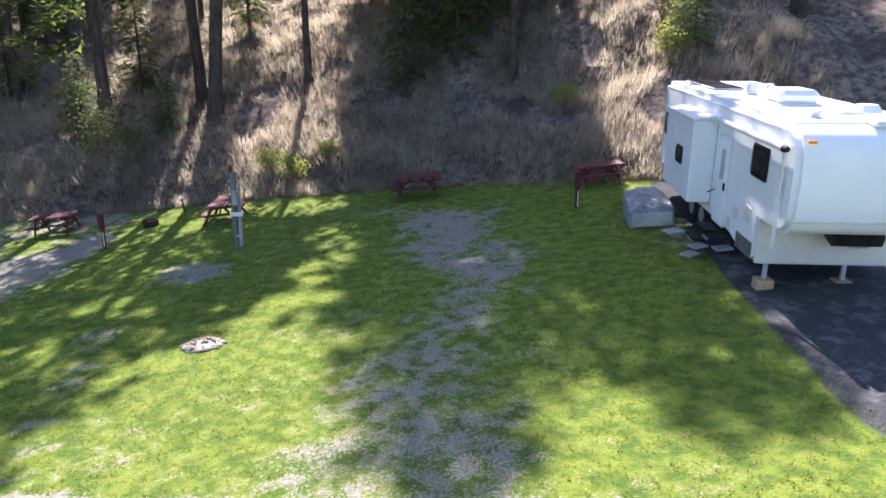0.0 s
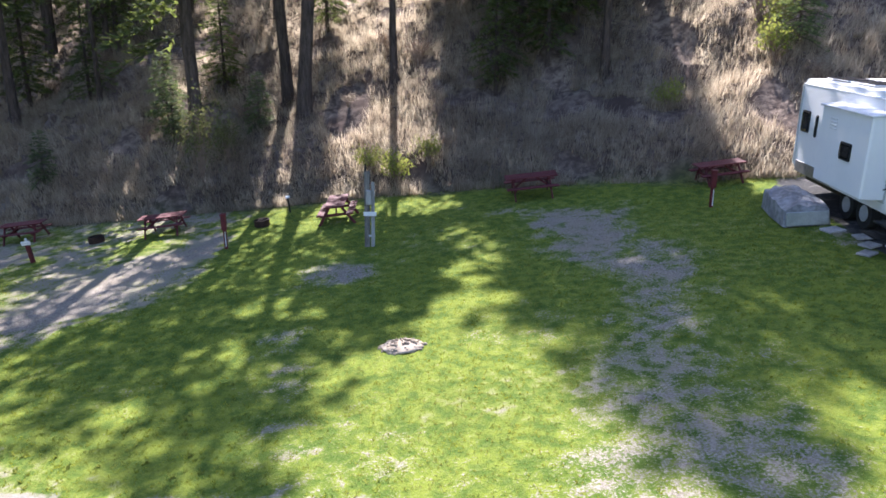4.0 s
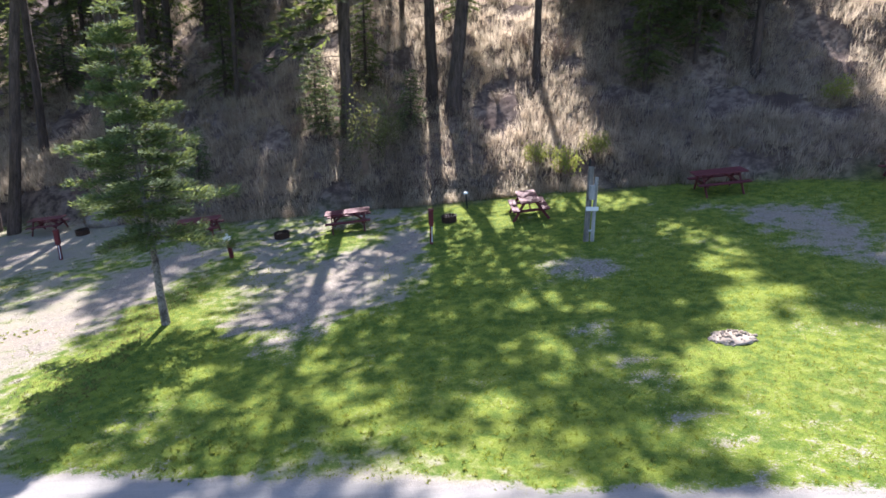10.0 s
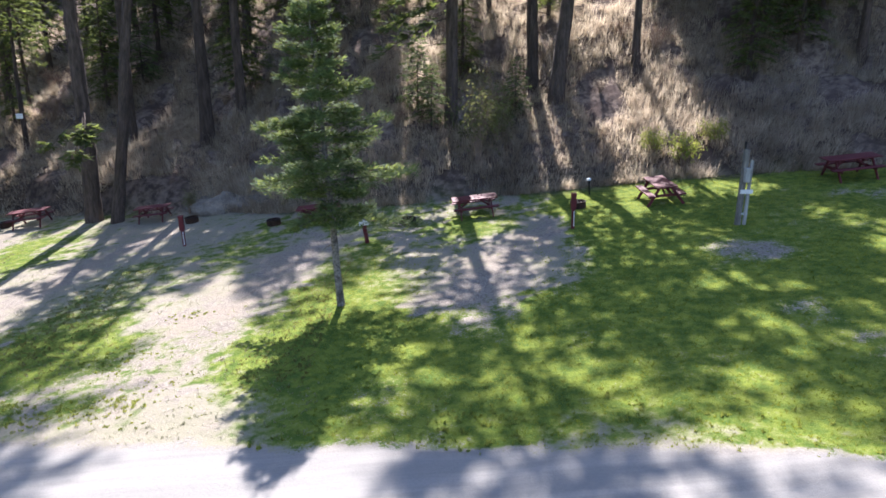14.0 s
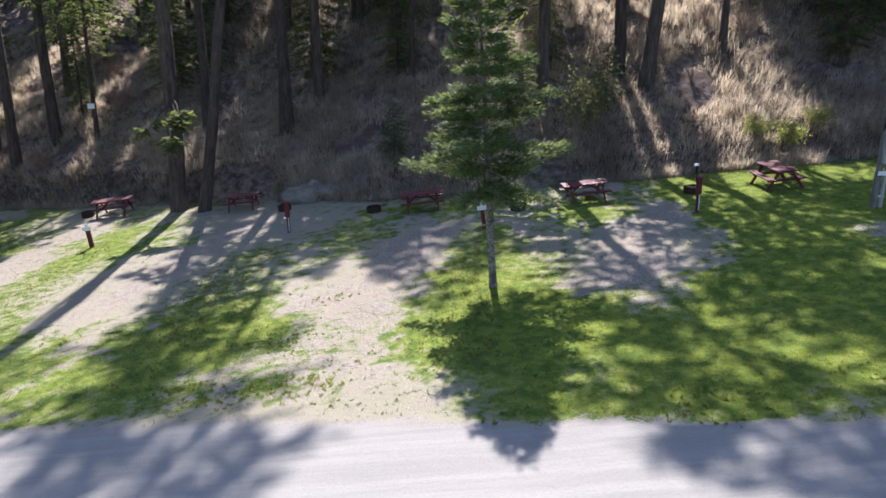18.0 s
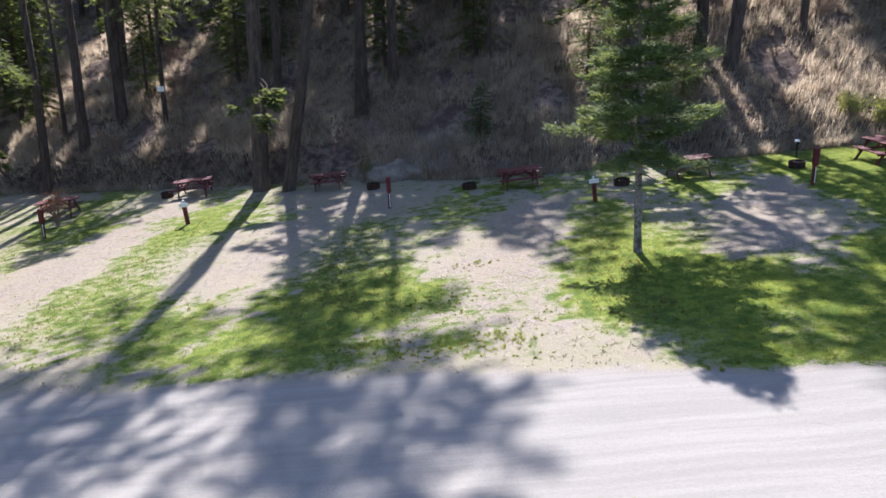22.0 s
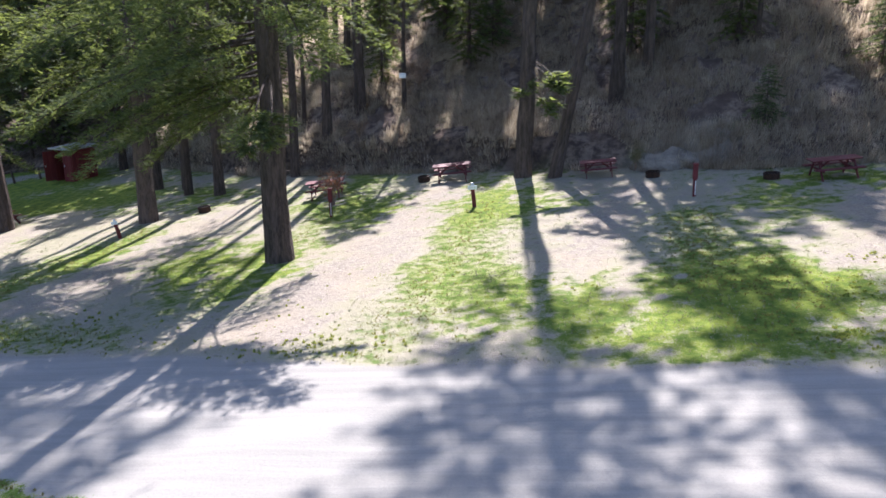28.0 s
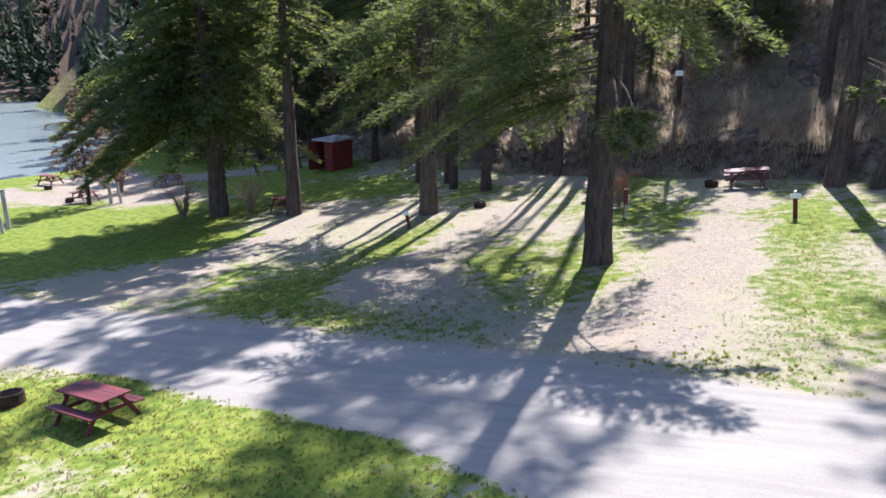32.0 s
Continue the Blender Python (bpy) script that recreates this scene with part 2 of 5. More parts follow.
DARKGLASS = simple("tinted_glass", (0.008, 0.009, 0.011), (0.014, 0.015, 0.018), 1, 0.08, bumps=0, spec=0.7)
RUBBER = simple("black_rubber", (0.012, 0.012, 0.012), (0.03, 0.03, 0.029), 5, 0.85)
CHECKER = simple("grey_diamond_plate", (0.20, 0.21, 0.22), (0.36, 0.37, 0.38), 4, 0.4, 0.7, fine=50, bumps=0.8)
AMBER = simple("amber_lens", (0.75, 0.28, 0.02), (0.85, 0.36, 0.04), 4, 0.3, bumps=0)
TARP = simple("grey_tarpaulin", (0.17, 0.17, 0.18), (0.36, 0.355, 0.36), 2.0, 0.6, fine=8, bumps=0.5, dist=0.02)
PLYBLOCK = simple("yellowish_timber_block", (0.38, 0.27, 0.15), (0.55, 0.42, 0.26), 3, 0.8)
PAVER = simple("pale_concrete_slab", (0.3, 0.285, 0.27), (0.46, 0.44, 0.42), 3, 0.9, vary=0.3)
ASH = simple("white_ash_stones", (0.24, 0.19, 0.14), (0.44, 0.37, 0.285), 5, 0.95, vary=0.2)
MOUND = simple("pale_bare_dirt", (0.12, 0.1, 0.08), (0.29, 0.25, 0.205), 1.6, 0.95, fine=18, bumps=0.8, dist=0.05)
SOLAR = simple("solar_cells", (0.015, 0.016, 0.02), (0.03, 0.032, 0.04), 3, 0.15, bumps=0, spec=0.6)
SHEDRED = simple("dark_red_boards", (0.10, 0.014, 0.018), (0.17, 0.03, 0.03), 2, 0.7, fine=20, stretch=(5, 5, 0.6))
PLAIN_DARK = simple("dark_lettering", (0.03, 0.03, 0.03), (0.05, 0.05, 0.05), 3, 0.7, bumps=0)


# ---- building helpers ----
def link_mesh(name, verts, faces, mat):
    me = bpy.data.meshes.new(name)
    me.from_pydata(verts, [], faces)
    me.materials.append(mat)
    return me


def part(name, bm, mat, parent=None, label="", m=None, smooth=False):
    me = bpy.data.meshes.new(name)
    bm.normal_update()
    bm.to_mesh(me)
    bm.free()
    me.materials.append(mat)
    if smooth:
        me.polygons.foreach_set("use_smooth", [True] * len(me.polygons))
    ob = new(name, me)
    if parent:
        ob.parent = parent
    if m:
        ob.matrix_basis = m
    if label:
        tagged(ob, label)
    return ob


def slab(size, at=(0, 0, 0), turn=(0, 0, 0), bevel=0.008, bm=None):
    """A bevelled box of that size with its middle at that place."""
    bm = bm or bmesh.new()
    made = bmesh.ops.create_cube(bm, size=1.0, matrix=pose(*at, *turn) @ Matrix.Diagonal((*size, 1)))
    if bevel:
        edges = list({e for v in made["verts"] for e in v.link_edges})
        bmesh.ops.bevel(bm, geom=edges, offset=bevel, segments=1, affect='EDGES')
    return bm


def rod(r0, r1, length, at=(0, 0, 0), turn=(0, 0, 0), sides=10, bm=None):
    """A tapered rod that stands on that place."""
    bm = bm or bmesh.new()
    bmesh.ops.create_cone(bm, cap_ends=True, segments=sides, radius1=r0, radius2=r1, depth=length, matrix=pose(*at, *turn) @ Matrix.Translation((0, 0, length / 2)))
    return bm


def base_at(name, m, label, category, group=""):
    e = new(name)
    e.empty_display_size = 0.2
    e.matrix_basis = m
    return tagged(e, label, category, group)


# ---- ground ----
K = (0.66815, 0.088011, -0.025992, 0.000007, 0.000859, 0.002059)
FOOT = [(-130, 84), (-105, 68), (-90, 58), (-78, 51.5), (-66, 46.5), (-61, 45), (-52, 40.5), (-43.5, 35), (-36.5, 32.6), (-31.3, 30.8), (-26, 29.2), (-20.8, 27.1), (-15.6, 26.2), (-8.7, 25.9), (-4.3, 25.5),
        (0, 24.8), (4.3, 23.2), (7, 22.6), (17, 20.8), (60, 16)]
FX, FY = [p[0] for p in FOOT], [p[1] for p in FOOT]
LAKE_Z = -6.6


def smooth(a, b, v):
    t = min(max((v - a) / (b - a), 0.0), 1.0)
    return t * t * (3 - 2 * t)


def foot(x):
    return float(np.interp(x, FX, FY))


def base_height(x, y):
    x, y = min(max(x, -75), 13), min(max(y, -5), 42)
    z = K[0] + K[1] * x + K[2] * y + K[3] * x * x + K[4] * x * y + K[5] * y * y
    return -5.9 + 0.5 * math.log1p(math.exp(min((z + 5.9) / 0.5, 40))) if z < 0 else z


def far_side(x, y):
    """Metres across the lake's basin."""
    return -0.80 * (x + 32.7) + 0.60 * y - 66 + 1.5 * math.sin(0.13 * x + 0.21 * y)


def shore(x, y):
    """Metres past the near shore of the lake."""
    return far_side(x, y) - 400 * smooth(2, 24, 0.634 * (x + 91) + 0.777 * (y - 45))


def terrain(x, y):
    f = foot(x)
    d = y - f
    z = base_height(x, min(y, f))
    if d > 0:
        bank = 0.35 + 0.7 * smooth(-24, -32, x) * smooth(-56, -46, x)
        slope = 0.62 - 0.16 * smooth(-20, -34, x)
        lump = noise.noise(Vector((x * 0.12, y * 0.12, 3))) * 1.1 + noise.noise(Vector((x * 0.5, y * 0.3, 7))) * 0.4 + noise.noise(Vector((x * 0.9, y * 0.7, 8))) * 0.5 + noise.noise(Vector((x * 1.7, y * 1.5, 9))) * 0.2
        z += bank * smooth(0, 0.7, d) + slope * min(d, 60) + lump * smooth(1, 6, d)
    s = shore(x, y)
    if s > -6:
        k = smooth(-6, 14, s)
        z = z * (1 - k) + (LAKE_Z - 2.0) * k
    s = far_side(x, y)
    if s > 135:
        z += (80 + 14 * noise.noise(Vector((x * 0.012, y * 0.012, 2)))) * smooth(140, 420, s) + 4 * smooth(135, 150, s)
    return z


# gravel strips: start, radius, end, radius, how bare
PADS = [(-3.0, 22.3, 0.6, -0.8, 21.0, 1.0, 0.7), (-0.1, 20.0, 1.9, 1.0, 15.2, 1.4, 0.85), (0.9, 15.0, 1.2, -0.4, 11.5, 1.4, 0.62), (-0.3, 11.4, 1.5, -0.6, 7, 2.4, 0.6), (-1.2, 13.5, .3, -1.5, 11.5, .3, .7),
        (-6.9, 17.7, 1.0, -6.1, 17.0, 0.9, 1.0), (-7.2, 13.5, 0.4, -6.0, 8.5, 0.4, 0.85), (-11.3, 21.4, 1.3, -14.2, 16.0, 1.9, 0.95), (-13.6, 15.5, 1.6, -14.4, 14.3, 1.2, 0.5),
        (-18.6, 22.2, 1.5, -20.0, 16.5, 2.0, 1.0), (-20.2, 16.5, 2.2, -20.5, 11.5, 2.8, 0.62), (-25.6, 25.0, 1.5, -27.6, 17.5, 1.5, 0.95), (-27.5, 17.5, 1.6, -27.6, 11.5, 1.5, 0.55),
        (-22.2, 25.4, 0.8, -27.6, 26.2, 1.2, 0.85), (-32.4, 28.0, 1.3, -34.2, 14.0, 2.0, 1.0), (-41.5, 27.2, 1.6, -41.5, 16.5, 2.2, 0.85), (-50.5, 29.0, 1.5, -50.0, 15.5, 2.2, 0.8),
        (-84, 30, 3.0, -71, 31, 2.6, 1.0), (-79, 38, 4.5, -65, 32, 3.2, 1.0), (5.2, 17.6, 0.5, 6.2, 15.2, 0.6, 0.9), (-66, 33, 3.0, -60, 31, 1.2, 0.8), (-74, 36, 3.0, -60, 44, 2.0, 0.9), (-24.6, 12.6, 0.8, -24.0, 17.0, 0.5, 0.35)]
ROAD_FAR = [(-90, 26), (-62, 16.4), (-54.4, 14.1), (-46.4, 13.2), (-36.6, 12.3), (-29, 11.3), (-22.7, 10.8), (-19, 10.2), (-13.5, 9.2), (-8, 8.2), (0, 6.8), (40, 2)]
ROAD_NEAR = [(-90, 18), (-58, 12.3), (-47.8, 9.6), (-43.8, 9.6), (-37.3, 8.5), (-34.6, 7.4), (-30, 6.6), (-20, 6.9), (-18, 6.6), (-8, 4.2), (40, -4)]


# strips where the grass grows well: start, radius, end, radius, how green
GREENS = [(-30.4, 24.5, 0.6, -30.8, 18, 1.0, 0.6), (-30.8, 18, 1.0, -31.4, 12.6, 1.6, 0.48), (-24.2, 21.4, 1.0, -24.2, 15, 1.6, 0.8), (-24.2, 15, 1.4, -24.1, 12.4, 0.8, 0.6), (-22.4, 11.5, 0.4, -17.6, 10.7, 0.4, 0.4),
          (-43.7, 24.6, 0.7, -44.6, 15.0, 1.2, 0.85), (-44.2, 14.6, 0.8, -37.2, 13.1, 0.5, 0.7), (-36.0, 26.5, 0.8, -36.4, 21.0, 0.8, 0.6), (-54.0, 21.5, 2.6, -60, 17.5, 3.0, 1.0), (-53.5, 33, 3.0, -48.5, 32.5, 1.6, 1.0), (-57, 24, 3.5, -64, 19, 5.0, 1.0),
          (-16.9, 21.0, 0.7, -17.0, 13.5, 1.9, 1.0), (-10.0, 22.8, 0.6, -9.4, 18, 1.2, 0.8), (-27.2, 15.5, 0.5, -27.6, 13.0, 0.8, 0.4), (-34.4, 26.5, 0.5, -35.2, 21.0, 0.4, 0.5)]


def lush(x, y):
    g = 0.0
    for x0, y0, r0, x1, y1, r1, k in GREENS:
        dx, dy = x1 - x0, y1 - y0
        t = min(max(((x - x0) * dx + (y - y0) * dy) / (dx * dx + dy * dy), 0), 1)
        d = math.hypot(x - x0 - t * dx, y - y0 - t * dy) - (r0 + t * (r1 - r0))
        if d < 1.5:
            d += 0.9 * noise.noise(Vector((x * 0.8, y * 0.8, 27))) + 0.8 * noise.noise(Vector((x * 2.4, y * 2.4, 28)))
            g = max(g, k * (1 - smooth(-1.3, 0.9, d)))
    return g


def bare(x, y):
    g = 0.0
    for x0, y0, r0, x1, y1, r1, k in PADS:
        dx, dy = x1 - x0, y1 - y0
        t = min(max(((x - x0) * dx + (y - y0) * dy) / (dx * dx + dy * dy), 0), 1)
        d = math.hypot(x - x0 - t * dx, y - y0 - t * dy) - (r0 + t * (r1 - r0))
        if d < 2:
            d += 1.1 * noise.noise(Vector((x * 0.7, y * 0.7, 21))) + 0.7 * noise.noise(Vector((x * 2.1, y * 2.1, 22)))
            g = max(g, 0.9 * k * (1 - smooth(-1.9, 1.2, d)) + 0.12 * k * (d < 0) * noise.noise(Vector((x * 1.3, y * 1.3, 23))))
    dirt = max(smooth(-16.8, -18.5, x) * smooth(-63, -52, x) * smooth(8.5, 10.5, y), 0.85 * smooth(-9.0, -11.5, x) * smooth(-20, -17, x) * smooth(14.6, 17.0, y))
    g = max(g, 0.34 * noise.noise(Vector((x * 0.35, y * 0.35, 25))) + 0.1 + dirt * (0.25 + 0.34 * noise.noise(Vector((x * 1.6, y * 1.6, 26)))))
    g -= 0.75 * lush(x, y)
    g += (0.3 * noise.noise(Vector((x * 3.1, y * 3.1, 29))) + 0.18 * noise.noise(Vector((x * 5.3, y * 5.3, 30)))) * min(1.0, max(0.0, 4 * g))
    far = float(np.interp(x, [p[0] for p in ROAD_FAR], [p[1] for p in ROAD_FAR]))
    near = float(np.interp(x, [p[0] for p in ROAD_NEAR], [p[1] for p in ROAD_NEAR]))
    edge = 0.25 * noise.noise(Vector((x * 0.9, y * 0.9, 31)))
    g = max(g, 1.5 * smooth(-0.3, 0.35, far - y + edge) * smooth(-0.3, 0.35, y - near + edge))
    return g


def lines(a, b, step, lo, hi):
    mid = list(np.arange(a, b, step))
    out, s = [], step
    v = a
    while v > lo:
        s *= 1.15
        v -= s
        out.append(v)
    mid = out[::-1] + mid
    s, v = step, mid[-1]
    while v < hi:
        s *= 1.15
        v += s
        mid.append(v)
    return mid


def build_ground():
    xs, ys = lines(-72, 14, 0.36, -1500, 1500), lines(3, 48, 0.36, -1500, 1500)
    verts, hill, gravel, tar, dry, road, soil = [], [], [], [], [], [], []
    for y in ys:
        for x in xs:
            near = -80 < x < 20 and 0 < y < 60
            verts.append((x, y, terrain(x, y) + (0.05 * noise.noise(Vector((x * 0.6, y * 0.6, 0))) if near else 0)))
            d = y - foot(x)
            hill.append(smooth(-0.9, 0.5, d + 0.6 * noise.noise(Vector((x * 0.7, y * 0.7, 5)))) * (1 - smooth(-12, -2, shore(x, y)) * (1 - smooth(0, 6, 0.634 * (x + 91) + 0.777 * (y - 45)))))
            gravel.append(bare(x, y) if near else 0.0)
            far = float(np.interp(x, [p[0] for p in ROAD_FAR], [p[1] for p in ROAD_FAR]))
            road.append(smooth(-0.4, 0.2, far - y))
            mound = smooth(1.6, 0.7, math.hypot((x + 23.3) * 0.6, (y - 28.6) * 1.1))
            hill[-1] *= 1 - mound
            gravel[-1] = max(gravel[-1], mound)
            ragged = d + 0.55 * noise.noise(Vector((x * 0.8, y * 0.8, 15)))
            soil.append(smooth(-0.25, 0.1, ragged) * smooth(1.5, 0.9, ragged) * (0.35 + 0.65 * smooth(-24, -32, x) * smooth(-56, -46, x)) * (1 - mound) + 0.97 * max(smooth(132, 145, far_side(x, y)), smooth(-2, 5, 0.634 * (x + 91) + 0.777 * (y - 45)) * smooth(-88, -100, x)))
            tar.append(smooth(5.3, 6.0, x - 0.09 * (y - 12)) * smooth(10.6, 9.6, x) * smooth(6.5, 8.5, y) * smooth(23, 21.5, y))
            n = noise.noise(Vector((x * 0.18, y * 0.18, 11)))
            dry.append(max(0.0, 0.22 + 0.7 * n) * smooth(13.5, 9, y) + 0.12 * smooth(-30, -36, x) * smooth(10.5, 9.5, y) + 0.7 * max(smooth(-16, -20, x) * smooth(-62, -50, x), smooth(-9, -12, x) * smooth(-20, -17, x) * smooth(14.5, 17, y)) * (0.75 + n) * smooth(7.5, 10, y) * (1 - 0.4 * lush(x, y)))
    w = len(xs)
    faces = [(j * w + i, j * w + i + 1, j * w + w + i + 1, j * w + w + i) for j in range(len(ys) - 1) for i in range(w - 1)]
    me = link_mesh("ground", verts, faces, GROUND)
    me.polygons.foreach_set("use_smooth", [True] * len(faces))
    for name, data in (("hill", hill), ("gravel", gravel), ("tar", tar), ("dry", dry), ("road", road), ("soil", soil)):
        me.attributes.new(name, 'FLOAT', 'POINT').data.foreach_set("value", data)
    tagged(new("ground", me), "sloping campground of lawn, gravel pads and a dry grass hillside", "ground", kind="structure")


build_ground()
lake_mat, lnt, lb = material("lake_water", 0.22, 0.0, 0.5)
lb.inputs["Base Color"].default_value = (0.17, 0.21, 0.2, 1)
bump(lnt, lb, grain(lnt, where(lnt), 1.2, 3), 0.12, 0.05)
bm = bmesh.new()
for x, y in ((-60, 30), (-60, 320), (-460, 320), (-460, -160), (-180, -160)):
    bm.verts.new((x, y, LAKE_Z))
bm.faces.new(bm.verts)
tagged(part("water", bm, lake_mat), "calm pale blue lake beyond the campground", "lake", kind="structure")


# ---- trees ----
def leaf_mesh(name, tris, mat):
    """tris: an array of n x 3 x 3 corners; each triangle is a leaf of its own."""
    tris = np.asarray(tris, dtype=np.float32).reshape(-1, 3)
    me = bpy.data.meshes.new(name)
    n = len(tris) // 3
    me.vertices.add(len(tris))
    me.vertices.foreach_set("co", tris.ravel())
    me.loops.add(len(tris))
    me.loops.foreach_set("vertex_index", np.arange(len(tris), dtype=np.int32))
    me.polygons.add(n)
    me.polygons.foreach_set("loop_start", np.arange(0, len(tris), 3, dtype=np.int32))
    me.materials.append(mat)
    me.update(calc_edges=True)
    return me


def tube(points, radii, sides, verts, faces, rng=None, rough=0.0):
    start = len(verts)
    for k, (p, r) in enumerate(zip(points, radii)):
        a = points[min(k + 1, len(points) - 1)] - points[max(k - 1, 0)]
        a = a / (np.linalg.norm(a) + 1e-9)
        u = np.cross(a, (0.3, 0.9, 0.1) if abs(a[2]) > 0.8 else (0, 0, 1))
        u /= np.linalg.norm(u) + 1e-9
        v = np.cross(a, u)
        for s in range(sides):
            t = 2 * math.pi * s / sides
            q = r * (1 + (rough * (rng.random() - 0.5) if rng is not None else 0))
            verts.append(tuple(p + q * (math.cos(t) * u + math.sin(t) * v)))
        if k:
            b, c = start + (k - 1) * sides, start + k * sides
            faces.extend((b + s, b + (s + 1) % sides, c + (s + 1) % sides, c + s) for s in range(sides))
    faces.append(tuple(start + (len(points) - 1) * sides + s for s in range(sides)))


def fir_meshes(seed, high, clear, reach, girth, boughs, sprays, leaf, mat=None, lean=(0, 0), shape=0.8, stubs=12, droop=0.28, fan=0.42, bark=None, tufts=(), slim=0.1, sides=10, n=14, lift=0.0, limb=0.01, puff=0.0, whorl=1):
    """The trunk with its limbs, and the needles, of one conifer. clear: the bare height below the crown."""
    rng = np.random.default_rng(seed)
    verts, faces = [], []
    bend = rng.normal(0, 0.012 * high, (n + 1, 2)) * np.linspace(0.2, 1, n + 1)[:, None]
    bend = np.cumsum(bend, 0) * 0.25
    spine = np.array([(lean[0] * k / n * high + bend[k, 0] - bend[0, 0], lean[1] * k / n * high + bend[k, 1] - bend[0, 1], high * k / n - (0.5 if k == 0 else 0)) for k in range(n + 1)])
    radii = [girth * (1.0 - 0.94 * k / n) * (1.2 if k == 0 else 1.0) for k in range(n + 1)]
    tube(spine, radii, sides, verts, faces, rng, 0.2)
    at = lambda z: np.array([np.interp(z, spine[:, 2], spine[:, i]) for i in range(3)])
    tris = []
    for i in range(boughs):
        f = (i + rng.random()) / boughs if whorl == 1 else (i // whorl * whorl + 0.55 * whorl * rng.random()) / boughs
        z = clear + (high - clear) * f
        length = reach * ((1 - f) ** shape) * rng.uniform(0.5, 1.2) + 0.15
        if f < 0.12:
            length *= rng.uniform(0.45, 1.0)
        if i < len(tufts):
            z, length = tufts[i][0], tufts[i][2]
        az = tufts[i][1] if i < len(tufts) else i * 2.399 + rng.uniform(-0.5, 0.5)
        rise = 0.35 * f - 0.18 + rng.uniform(-0.17, 0.2)
        out = np.array([math.cos(az), math.sin(az), 0.0])
        side = np.array([-math.sin(az), math.cos(az), 0.0])
        p0 = at(z)
        ts = np.linspace(0, 1, 5)
        sway = rng.uniform(-0.15, 0.15)
        pts = np.array([p0 + out * length * t + np.array((0, 0, length * (rise * t - droop * t * t * (1 - 0.5 * f)))) + side * sway * length * t * t for t in ts])
        tube(pts, [0.01 + limb * length * (1 - t) for t in ts], 4, verts, faces)
        tip = i < len(tufts) and len(tufts[i]) > 3
        m = max(18, int(3 * sprays * length / reach * ((1.1 if tip else 2) if i < len(tufts) else 1)))
        twigs = max(5, m // 9)
        t = np.clip(1 - rng.random(twigs) ** 1.3 * (0.3 if tip else 0.88), 0, 1)
        hand = np.where(np.arange(twigs) % 2 == 0, 1.0, -1.0)
        spread = rng.uniform(0.45, 1.0, twigs) * np.minimum(1.0, (1.08 - t) * 4)
        d = out * rng.uniform(0.45, 0.95, twigs)[:, None] + side * (hand * spread)[:, None] + np.array((0, 0, 1.0)) * rng.normal(-0.1 + lift, 0.16, twigs)[:, None]
        d /= np.linalg.norm(d, axis=1)[:, None]
        span = (fan * length * (1.12 - t) + 0.16) * rng.uniform(0.6, 1.2, twigs)
        root = np.stack([np.interp(t, ts, pts[:, c]) for c in range(3)], 1)
        pick = rng.choice(twigs, m, p=span / span.sum())
        s = rng.random(m) ** 0.8
        dd = d[pick]
        c = root[pick] + dd * (span[pick] * s)[:, None] + rng.normal(0, 0.012 + leaf * 0.06 + puff, (m, 3))
        c[:, 2] -= 0.16 * span[pick] * s * s
        flank = np.cross(dd, (0, 0, 1.0))
        e = dd * rng.uniform(0.5, 1.0, m)[:, None] + flank * rng.uniform(-0.75, 0.75, m)[:, None] + np.array((0, 0, 1.0)) * rng.normal(lift * 0.6, 0.22, m)[:, None]
        e *= (leaf * rng.uniform(0.7, 1.4, m) * (1.1 - 0.35 * s) / np.linalg.norm(e, axis=1))[:, None]
        w = np.cross(e, rng.normal(0, 0.45, (m, 3)) + np.array((0, 0, 1.0))) * rng.uniform(slim, slim * 1.8, m)[:, None]
        tris.append(np.stack([c - w, c + w, c + e], 1))
    for i in range(stubs):
        z = clear * rng.uniform(0.25, 1.0)
        az = rng.uniform(0, 6.28)
        p0 = at(z)
        l = rng.uniform(0.3, 1.3)
        e = np.array((math.cos(az), math.sin(az), rng.uniform(-0.35, 0.1))) * l
        tube(np.array([p0, p0 + e * 0.5, p0 + e + np.array((0, 0, -0.1 * l))]), [0.022, 0.015, 0.005], 4, verts, faces)
    return link_mesh("trunk", verts, faces, bark or BARK), leaf_mesh("crown", np.concatenate(tris), mat or NEEDLES)


def plant(meshes, x, y, turn=0.0, size=1.0, label="tall fir with furrowed brown bark on the slope", category="tree", name="fir_tree", group="conifers", tip=(0, 0), sink=0.0):
    m = pose(x, y, terrain(x, y) - sink, tip[0], tip[1], turn) @ Matrix.Scale(size, 4)
    tree = base_at(name, m, label, category, group)
    for key, me in zip(("trunk", "crown"), meshes):
        new(key, me).parent = tree
    return tree


BARK_PALE = simple("pale_mottled_bark", (0.06, 0.05, 0.045), (0.26, 0.235, 0.21), 4.0, 0.9, fine=16, bumps=0.6, dist=0.02)
TALL_A = fir_meshes(1, 22, 8.0, 3.3, 0.33, 84, 54, 0.36, stubs=22, fan=0.36)
TALL_B = fir_meshes(2, 25, 9.0, 3.2, 0.38, 84, 54, 0.36, stubs=26, fan=0.34, tufts=((4.6, 0.9, 1.3), (4.9, 4.2, 1.0)))
TALL_C = fir_meshes(3, 20, 5.0, 3.5, 0.23, 90, 56, 0.36, stubs=16, fan=0.36)
POLE_D = fir_meshes(4, 15.5, 7.0, 3.2, 0.16, 66, 54, 0.32, stubs=10, shape=0.6)
SLIM_P = fir_meshes(24, 15.5, 7.0, 3.2, 0.18, 92, 84, 0.34, stubs=14, shape=0.55)
